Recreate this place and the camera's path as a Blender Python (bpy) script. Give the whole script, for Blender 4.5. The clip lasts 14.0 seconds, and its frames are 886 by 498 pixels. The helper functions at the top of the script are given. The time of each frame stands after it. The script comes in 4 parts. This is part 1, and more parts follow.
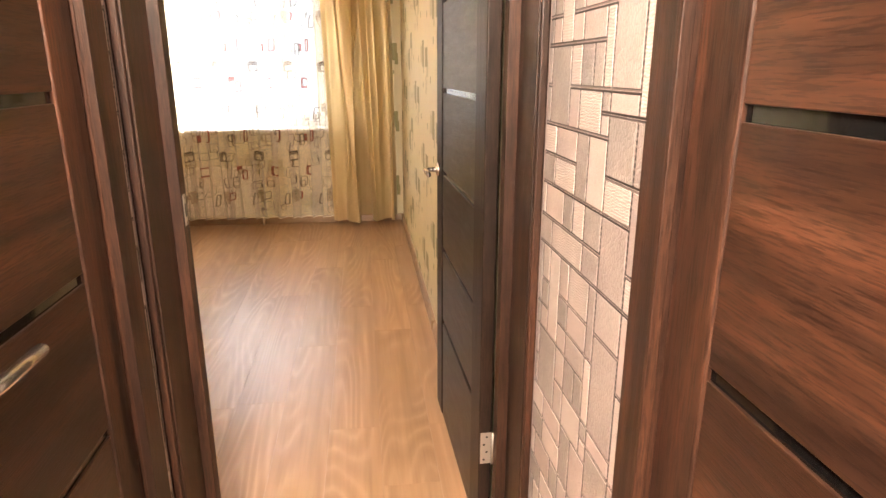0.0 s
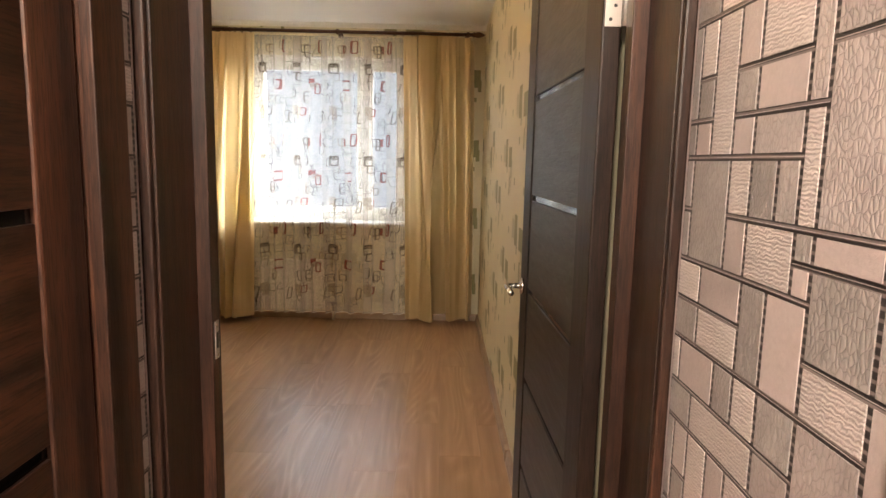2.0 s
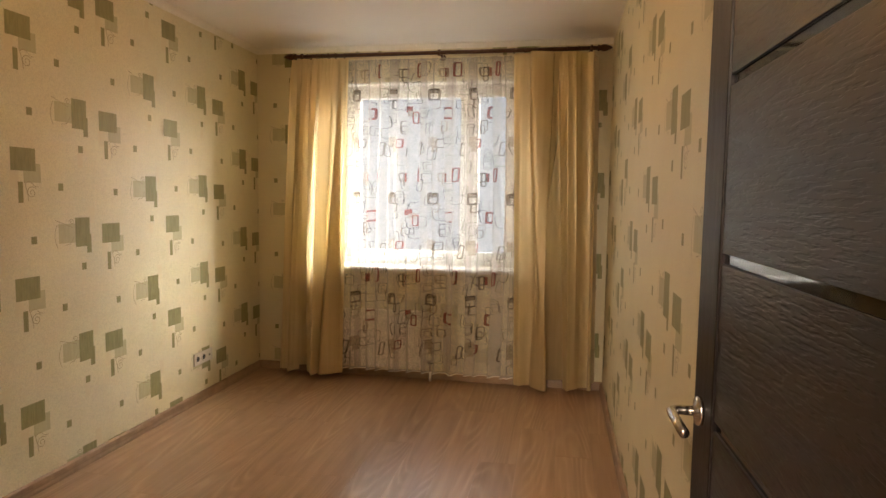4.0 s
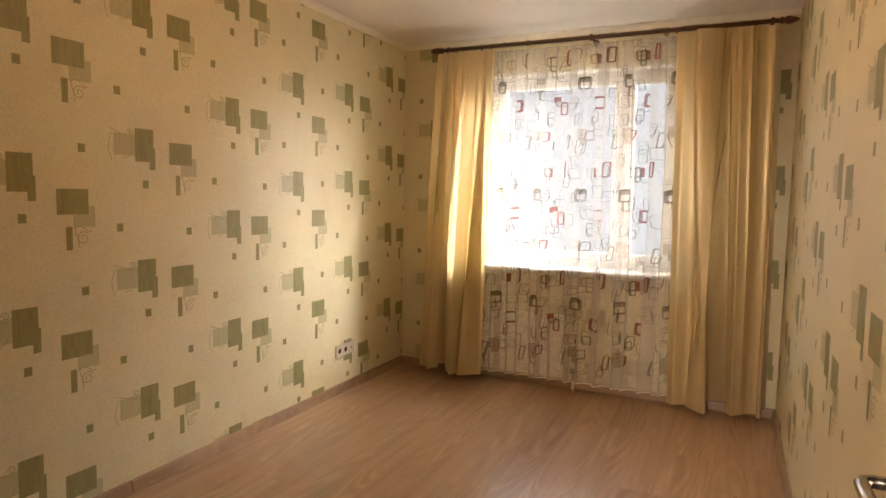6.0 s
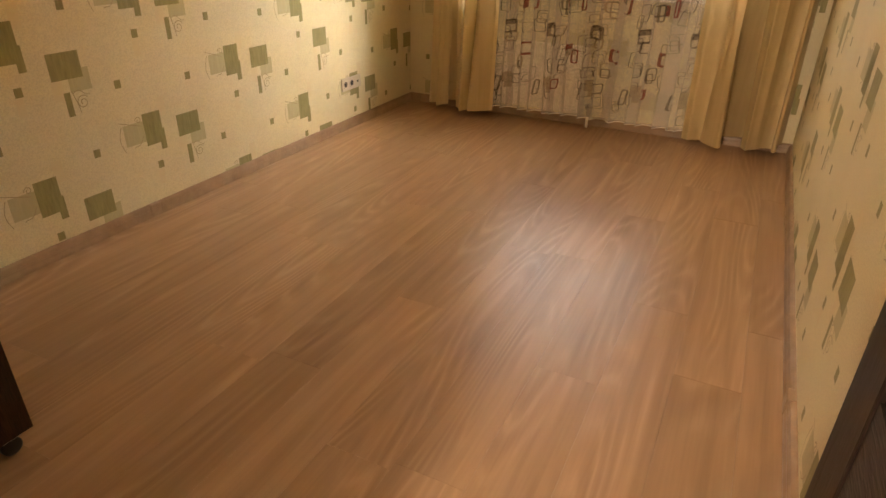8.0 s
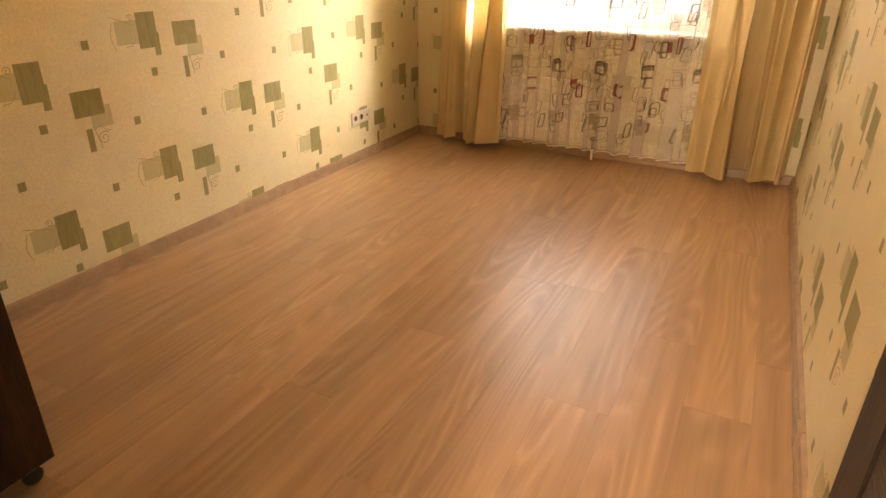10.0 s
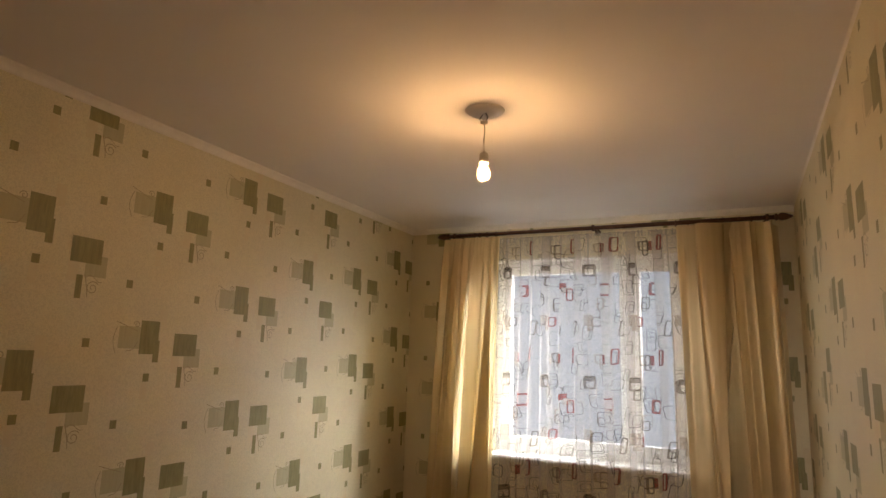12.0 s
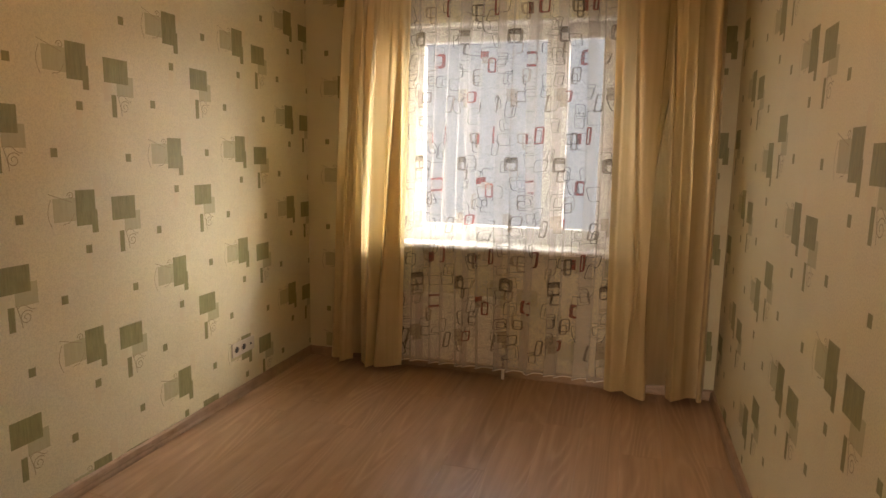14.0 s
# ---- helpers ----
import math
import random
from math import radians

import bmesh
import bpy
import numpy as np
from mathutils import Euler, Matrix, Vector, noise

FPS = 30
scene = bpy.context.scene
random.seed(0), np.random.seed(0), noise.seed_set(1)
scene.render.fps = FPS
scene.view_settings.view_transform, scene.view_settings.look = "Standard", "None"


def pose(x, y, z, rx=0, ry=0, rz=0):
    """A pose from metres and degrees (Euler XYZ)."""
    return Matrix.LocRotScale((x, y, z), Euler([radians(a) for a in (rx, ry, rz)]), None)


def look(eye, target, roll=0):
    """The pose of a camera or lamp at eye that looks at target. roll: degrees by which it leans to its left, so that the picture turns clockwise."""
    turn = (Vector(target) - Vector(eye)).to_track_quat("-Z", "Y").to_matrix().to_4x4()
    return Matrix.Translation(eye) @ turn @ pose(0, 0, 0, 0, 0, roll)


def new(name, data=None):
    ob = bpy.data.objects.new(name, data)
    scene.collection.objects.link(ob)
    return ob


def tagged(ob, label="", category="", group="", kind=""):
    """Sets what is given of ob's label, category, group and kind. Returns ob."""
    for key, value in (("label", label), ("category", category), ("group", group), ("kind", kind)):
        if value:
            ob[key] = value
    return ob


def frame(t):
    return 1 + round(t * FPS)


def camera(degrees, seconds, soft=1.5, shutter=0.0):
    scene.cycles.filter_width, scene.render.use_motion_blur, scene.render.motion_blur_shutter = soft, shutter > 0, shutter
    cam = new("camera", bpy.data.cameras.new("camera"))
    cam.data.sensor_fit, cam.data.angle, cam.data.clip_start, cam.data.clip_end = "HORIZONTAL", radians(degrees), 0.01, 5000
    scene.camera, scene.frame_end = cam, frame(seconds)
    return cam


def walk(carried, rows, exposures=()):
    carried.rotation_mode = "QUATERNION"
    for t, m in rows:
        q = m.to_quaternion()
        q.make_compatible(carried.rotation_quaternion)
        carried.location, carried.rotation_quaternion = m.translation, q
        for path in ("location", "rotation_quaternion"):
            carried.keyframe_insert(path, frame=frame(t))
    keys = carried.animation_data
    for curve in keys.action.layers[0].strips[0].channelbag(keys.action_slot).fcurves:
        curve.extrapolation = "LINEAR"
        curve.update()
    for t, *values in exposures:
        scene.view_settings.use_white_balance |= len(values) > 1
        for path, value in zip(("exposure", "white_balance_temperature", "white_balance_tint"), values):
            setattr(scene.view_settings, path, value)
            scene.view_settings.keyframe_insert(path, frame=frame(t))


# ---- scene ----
cam = camera(71.2, 14.0)
PATH = [
    (0, (0.147, 0.421, 1.332), (0.393, 2.326, 0.775), 0.1),
    (0.5, (0.193, 0.334, 1.377), (0.2, 2.317, 1.117), 3.1),
    (1, (0.2, 0.367, 1.379), (0.159, 2.359, 1.205), 2.9),
    (1.5, (0.173, 0.54, 1.364), (0.162, 2.523, 1.107), 2.5),
    (2, (0.154, 0.74, 1.363), (0.166, 2.72, 1.085), 1.3),
    (2.5, (0.18, 0.977, 1.37), (0.09, 2.963, 1.147), 1.1),
    (2.7, (0.197, 1.045, 1.382), (0.065, 3.03, 1.171), 1.3),
    (3, (0.175, 1.166, 1.364), (0.022, 3.152, 1.188), 1.2),
    (3.5, (0.144, 1.359, 1.368), (-0.053, 3.344, 1.229), 0.9),
    (4, (0.16, 1.513, 1.356), (-0.204, 3.473, 1.193), 0.8),
    (4.2, (0.184, 1.573, 1.357), (-0.307, 3.506, 1.209), 0.5),
    (6.3, (0.205, 1.745, 1.332), (-0.648, 3.545, 1.157), 1.1),
    (6.5, (0.18, 1.751, 1.331), (-0.681, 3.548, 1.153), 1.2),
    (7, (0.207, 1.78, 1.319), (-0.681, 3.528, 0.924), 1.1),
    (7.5, (0.172, 1.798, 1.254), (-0.635, 3.46, 0.487), 1.0),
    (7.7, (0.196, 1.819, 1.217), (-0.581, 3.42, 0.305), 1.1),
    (9.8, (0.172, 1.747, 1.194), (-0.601, 3.322, 0.233), 0.6),
    (10, (0.185, 1.771, 1.241), (-0.619, 3.394, 0.392), 0.8),
    (10.5, (0.174, 1.771, 1.321), (-0.675, 3.493, 0.761), 2.0),
    (11, (0.172, 1.778, 1.377), (-0.693, 3.571, 1.18), 2.6),
    (11.5, (0.167, 1.778, 1.44), (-0.674, 3.586, 1.594), 2.3),
    (12, (0.161, 1.756, 1.478), (-0.691, 3.532, 1.826), 1.8),
    (12.5, (0.177, 1.784, 1.457), (-0.728, 3.564, 1.566), 1.1),
    (13, (0.142, 1.901, 1.432), (-0.801, 3.653, 1.234), 0.6),
    (13.5, (0.025, 2.042, 1.432), (-0.637, 3.916, 1.208), 1.7),
    (14, (-0.057, 2.204, 1.399), (-0.616, 4.101, 1.1), 1.0),
]
EXPOSURES = [(0.0, 4.85, 6800, 9), (0.5, 4.75, 6750, 9), (1.0, 4.05, 6500, 8), (1.5, 3.85, 6350, 7), (2.0, 3.85, 6350, 6), (3.0, 3.65, 6700, 7), (4.0, 3.7, 6950, 8),
             (6.5, 4.05, 6950, 10), (7.0, 3.9, 6800, 9), (7.5, 4.05, 7200, 9), (9.8, 4.55, 9200, 14), (10.0, 4.65, 8700, 13), (10.5, 4.6, 8350, 12), (11.0, 4.1, 7100, 9), (11.5, 3.4, 6600, 10),
             (12.0, 3.25, 6450, 10), (12.5, 3.2, 6550, 10), (13.0, 3.3, 6900, 10), (14.0, 3.35, 7150, 11)]
walk(cam, [(t, look(eye, target, roll)) for t, eye, target, roll in PATH], EXPOSURES)

# ---- world, sun, exposure ----
world = bpy.data.worlds.new("overcast_sky")
scene.world = world
world.use_nodes = True
wn = world.node_tree
wbg = wn.nodes["Background"]
sky = wn.nodes.new("ShaderNodeTexSky")
sky.sky_type = "NISHITA"
sky.sun_disc = False
sky.sun_elevation = radians(30)
sky.sun_rotation = radians(55)
sky.air_density, sky.dust_density, sky.ozone_density = 1.0, 3.0, 1.0
pale = wn.nodes.new("ShaderNodeHueSaturation")   # cloud cover takes most of the blue out
pale.inputs["Saturation"].default_value = 0.3
wn.links.new(sky.outputs[0], pale.inputs["Color"])
wn.links.new(pale.outputs[0], wbg.inputs[0])
wbg.inputs[1].default_value = 0.15
sun_data = bpy.data.lights.new("sun", "SUN")
sun_data.energy, sun_data.angle, sun_data.color = 0.32, radians(80), (1.0, 0.98, 0.95)
sun = new("sun", sun_data)
sun.matrix_world = look((24.6, 23.2, 19), (0, 6, 1))

# ---- materials ----


def base_mat(name):
    m = bpy.data.materials.new(name)
    m.use_nodes = True
    nt = m.node_tree
    return m, nt, nt.nodes["Principled BSDF"]


def node(nt, kind, **inputs):
    n = nt.nodes.new(kind)
    for k, v in inputs.items():
        n.inputs[k.replace("_", " ")].default_value = v
    return n


def coords(nt, scale=(1, 1, 1), rot=(0, 0, 0)):
    tc = nt.nodes.new("ShaderNodeTexCoord")
    mp = nt.nodes.new("ShaderNodeMapping")
    mp.inputs["Scale"].default_value = scale
    mp.inputs["Rotation"].default_value = rot
    nt.links.new(tc.outputs["Object"], mp.inputs["Vector"])
    return mp.outputs[0]


def ramp(nt, src, stops):
    r = nt.nodes.new("ShaderNodeValToRGB")
    els = r.color_ramp.elements
    while len(els) < len(stops):
        els.new(0.5)
    for e, (p, c) in zip(els, stops):
        e.position, e.color = p, (*c, 1)
    nt.links.new(src, r.inputs[0])
    return r.outputs[0]


def noise_tex(nt, vec, scale, detail=4.0, rough=0.55, distort=0.0):
    n = node(nt, "ShaderNodeTexNoise", Scale=scale, Detail=detail, Roughness=rough, Distortion=distort)
    nt.links.new(vec, n.inputs["Vector"])
    return n.outputs[0]


def mix_col(nt, a, b, fac, mode="MIX"):
    m = nt.nodes.new("ShaderNodeMixRGB")
    m.blend_type = mode
    for sock, v in ((m.inputs[0], fac), (m.inputs[1], a), (m.inputs[2], b)):
        if isinstance(v, (int, float)):
            sock.default_value = v
        elif isinstance(v, tuple):
            sock.default_value = (*v, 1)
        else:
            nt.links.new(v, sock)
    return m.outputs[0]


def bump(nt, src, bsdf, strength, dist=0.002):
    b = node(nt, "ShaderNodeBump", Strength=strength, Distance=dist)
    nt.links.new(src, b.inputs["Height"])
    nt.links.new(b.outputs[0], bsdf.inputs["Normal"])


def plain(name, col, rough=0.6, metal=0.0, vary=0.12, scale=6.0, relief=0.0, fine=120.0):
    m, nt, p = base_mat(name)
    v = coords(nt)
    n = noise_tex(nt, v, scale)
    lo = tuple(c * (1 - vary) for c in col)
    hi = tuple(min(1, c * (1 + vary)) for c in col)
    nt.links.new(ramp(nt, n, [(0.3, lo), (0.7, hi)]), p.inputs["Base Color"])
    p.inputs["Roughness"].default_value, p.inputs["Metallic"].default_value = rough, metal
    if relief:
        bump(nt, noise_tex(nt, v, fine, 3.0), p, relief, 0.001)
    return m


def wood(name, scale, dark, mid, light, rough=0.46, relief=0.25, rings=60.0, gloss=0.38):
    """Stained veneer: cathedral figure along one axis, brushed pores, slow tone drift."""
    m, nt, p = base_mat(name)
    inf = nt.nodes.new("ShaderNodeObjectInfo")
    shift = nt.nodes.new("ShaderNodeVectorMath")
    shift.operation = "ADD"
    far = nt.nodes.new("ShaderNodeMath")
    far.operation = "MULTIPLY"
    far.inputs[1].default_value = 23.0
    nt.links.new(inf.outputs["Random"], far.inputs[0])
    nt.links.new(coords(nt, scale), shift.inputs[0])
    nt.links.new(far.outputs[0], shift.inputs[1])
    v = shift.outputs[0]
    big = noise_tex(nt, v, 0.55, 2.0, 0.5, 0.3)
    drift = noise_tex(nt, v, 1.1, 4.0, 0.6, 0.4)
    fine = noise_tex(nt, v, 9.0, 5.0, 0.65, 0.1)
    wave = nt.nodes.new("ShaderNodeMath")
    wave.operation = "MULTIPLY_ADD"
    wave.inputs[1].default_value = rings
    nt.links.new(big, wave.inputs[0])
    fray = nt.nodes.new("ShaderNodeMath")
    fray.operation = "MULTIPLY"
    fray.inputs[1].default_value = 3.0
    nt.links.new(fine, fray.inputs[0])
    nt.links.new(fray.outputs[0], wave.inputs[2])
    ring = nt.nodes.new("ShaderNodeMath")
    ring.operation = "SINE"
    nt.links.new(wave.outputs[0], ring.inputs[0])
    c1 = ramp(nt, drift, [(0.3, dark), (0.5, mid), (0.72, light)])
    unit = nt.nodes.new("ShaderNodeMapRange")
    unit.inputs["From Min"].default_value = -1.0
    nt.links.new(ring.outputs[0], unit.inputs[0])
    growth = ramp(nt, unit.outputs[0], [(0.0, (0.72, 0.7, 0.69)), (0.5, (0.95, 0.95, 0.95)), (1.0, (1.08, 1.08, 1.08))])
    col = mix_col(nt, c1, growth, 0.7, "MULTIPLY")
    col = mix_col(nt, col, ramp(nt, fine, [(0.34, (0.55, 0.55, 0.55)), (0.6, (1, 1, 1))]), 0.75, "MULTIPLY")
    pores = ramp(nt, noise_tex(nt, v, 26.0, 2.0, 0.6, 0.2), [(0.40, (0.3, 0.3, 0.3)), (0.52, (1, 1, 1))])
    col = mix_col(nt, col, pores, 0.7, "MULTIPLY")
    p.inputs["Specular IOR Level"].default_value = gloss
    tone = ramp(nt, inf.outputs["Random"], [(0.0, (0.82, 0.82, 0.82)), (1.0, (1.12, 1.1, 1.08))])
    nt.links.new(mix_col(nt, col, tone, 1.0, "MULTIPLY"), p.inputs["Base Color"])
    r = nt.nodes.new("ShaderNodeMapRange")
    r.inputs["To Min"].default_value, r.inputs["To Max"].default_value = rough - 0.08, rough + 0.12
    nt.links.new(fine, r.inputs[0])
    nt.links.new(r.outputs[0], p.inputs["Roughness"])
    bump(nt, mix_col(nt, mix_col(nt, fine, pores, 0.5), growth, 0.5), p, relief, 0.002)
    return m


D, M_, L_ = (0.017, 0.008, 0.0055), (0.044, 0.0195, 0.0115), (0.102, 0.042, 0.023)
WOOD_V = wood("dark_veneer_vertical", (14, 14, 0.9), D, M_, L_)
WOOD_H = wood("dark_veneer_horizontal", (14, 0.8, 14), D, M_, L_, 0.44, 0.05)
WOOD_LOCAL_H = wood("leaf_veneer_horizontal", (0.9, 14, 14), D, M_, L_, 0.36, 0.3)
# same veneer as the hall doors, the open leaf's shade put into the colour
DS, MS, LS = (0.008, 0.0055, 0.0045), (0.0185, 0.0105, 0.0075), (0.034, 0.0185, 0.012)
SHADED_V = wood("shaded_veneer_vertical", (14, 14, 0.9), DS, MS, LS, 0.44, 0.2, 60.0, 0.3)
SHADED_H = wood("shaded_brushed_horizontal", (0.8, 6, 6), DS, MS, LS, 0.38, 1.0, 45.0, 0.4)
WOOD_ROD = wood("rod_wood", (1.2, 40, 40), (0.06, 0.028, 0.015), (0.13, 0.058, 0.03), (0.2, 0.09, 0.045), 0.4, 0.1)
BLACK_GLASS, _nt, _p = base_mat("black_glass")
_p.inputs["Base Color"].default_value = (0.006, 0.006, 0.006, 1)
_p.inputs["Roughness"].default_value = 0.05
CHROME = plain("satin_chrome", (0.62, 0.6, 0.57), 0.25, 1.0, 0.05)
STEEL = plain("hinge_steel", (0.5, 0.47, 0.43), 0.42, 0.7, 0.08)
BLACK_PLASTIC = plain("black_plastic", (0.02, 0.02, 0.02), 0.4)
GAP_GREY = plain("gap_grey", (0.36, 0.33, 0.29), 0.85, 0, 0.2, 30, 0.3)
CEIL = plain("ceiling_paint", (0.80, 0.765, 0.71), 0.9, 0, 0.02, 1.5, 0.08, 60)
WHITE_PVC = plain("white_pvc", (0.82, 0.82, 0.8), 0.3, 0, 0.02)
WHITE_ENAMEL = plain("white_enamel", (0.78, 0.74, 0.68), 0.35, 0, 0.03)
SOCKET_IVORY = plain("ivory_plastic", (0.56, 0.5, 0.41), 0.35, 0, 0.03)
PLASTER = plain("plaster", (0.6, 0.56, 0.5), 0.9, 0, 0.06, 4, 0.1)
GREY_PLATE = plain("grey_plate", (0.62, 0.58, 0.53), 0.6, 0, 0.06)
CORNICE = plain("white_foam_cornice", (0.8, 0.76, 0.68), 0.8, 0, 0.04, 20, 0.1)
HALL_PAPER = plain("hall_paper", (0.5, 0.42, 0.4), 0.6, 0, 0.1, 20, 0.3)


def room_paper():
    m, nt, p = base_mat("cream_vinyl_wallpaper")
    v = coords(nt)
    n = noise_tex(nt, v, 3.0, 3.0)
    c = ramp(nt, n, [(0.3, (0.68, 0.62, 0.425)), (0.7, (0.73, 0.67, 0.465))])
    f = noise_tex(nt, v, 190.0, 2.0)
    c = mix_col(nt, c, ramp(nt, f, [(0.35, (0.86, 0.86, 0.85)), (0.6, (1.03, 1.03, 1.03))]), 0.9, "MULTIPLY")
    nt.links.new(c, p.inputs["Base Color"])
    p.inputs["Roughness"].default_value = 0.55
    bump(nt, f, p, 0.35, 0.0008)
    return m


def print_mat(name, lo, hi, streak=True):
    m, nt, p = base_mat(name)
    v = coords(nt, (60, 60, 9) if streak else (20, 20, 20))
    n = noise_tex(nt, v, 1.5, 4.0, 0.65)
    nt.links.new(ramp(nt, n, [(0.3, lo), (0.7, hi)]), p.inputs["Base Color"])
    p.inputs["Roughness"].default_value = 0.5
    bump(nt, noise_tex(nt, coords(nt), 260.0, 2.0), p, 0.3, 0.0008)
    return m


PAPER = room_paper()
PRINT_DARK = print_mat("olive_print", (0.215, 0.203, 0.085), (0.315, 0.297, 0.13))
PRINT_PALE = print_mat("pale_olive_print", (0.44, 0.41, 0.235), (0.505, 0.47, 0.28))
PRINT_FAINT = print_mat("faint_print", (0.655, 0.58, 0.385), (0.695, 0.62, 0.42), False)
PRINT_LINE = print_mat("scroll_print", (0.36, 0.30, 0.17), (0.42, 0.36, 0.22), False)


def stone_mat(name, lo, hi, kind):
    m, nt, p = base_mat(name)
    v = coords(nt)
    if kind == "crackle":
        w = nt.nodes.new("ShaderNodeTexVoronoi")
        w.feature = "DISTANCE_TO_EDGE"
        w.inputs["Scale"].default_value = 115
        mp = nt.nodes.new("ShaderNodeMapping")
        mp.inputs["Scale"].default_value = (1, 1.3, 0.7)
        nt.links.new(v, mp.inputs[0])
        nt.links.new(mp.outputs[0], w.inputs["Vector"])
        h = ramp(nt, w.outputs["Distance"], [(0.0, (0, 0, 0)), (0.06, (0.55, 0.55, 0.55)), (0.3, (1, 1, 1))])
        st = 0.45
    elif kind == "ripple":
        w = node(nt, "ShaderNodeTexWave", Scale=62.0, Distortion=7.0, Detail=3.0, Detail_Scale=2.0)
        w.bands_direction = "Z"
        nt.links.new(v, w.inputs["Vector"])
        h, st = w.outputs[1], 0.4
    else:
        h, st = noise_tex(nt, v, 140.0, 5.0, 0.7), 0.6
    n = noise_tex(nt, v, 14.0, 5.0)
    inf = nt.nodes.new("ShaderNodeObjectInfo")
    c = mix_col(nt, ramp(nt, n, [(0.3, lo), (0.7, hi)]), ramp(nt, inf.outputs["Random"], [(0, (0.85, 0.84, 0.84)), (1, (1.1, 1.1, 1.1))]), 1.0, "MULTIPLY")
    c = mix_col(nt, c, ramp(nt, h, [(0.0, (0.5, 0.49, 0.48)), (0.7, (1.05, 1.05, 1.05))]), 0.42, "MULTIPLY")
    nt.links.new(c, p.inputs["Base Color"])
    p.inputs["Roughness"].default_value = 0.46
    p.inputs["Coat Weight"].default_value = 0.15
    p.inputs["Coat Roughness"].default_value = 0.3
    bump(nt, h, p, st, 0.002)
    return m


STONES = [stone_mat("paper_pink_ripple", (0.51, 0.455, 0.435), (0.59, 0.53, 0.505), "ripple"),
          stone_mat("paper_grey_crackle", (0.27, 0.245, 0.235), (0.36, 0.325, 0.31), "crackle"),
          stone_mat("paper_mauve_stone", (0.42, 0.36, 0.345), (0.49, 0.42, 0.405), "grain"),
          stone_mat("paper_taupe_crackle", (0.33, 0.29, 0.28), (0.41, 0.36, 0.345), "crackle")]
JOINT, _nt, _p = base_mat("dark_cord_joint_print")
_w = node(_nt, "ShaderNodeTexWave", Scale=30.0, Distortion=0.2, Detail=1.0)
_w.bands_direction = "Z"
_nt.links.new(coords(_nt), _w.inputs["Vector"])
_nt.links.new(ramp(_nt, _w.outputs[1], [(0.6, (0.022, 0.017, 0.017)), (0.85, (0.17, 0.14, 0.132))]), _p.inputs["Base Color"])
_p.inputs["Roughness"].default_value = 0.5
bump(_nt, _w.outputs[1], _p, 0.4, 0.001)


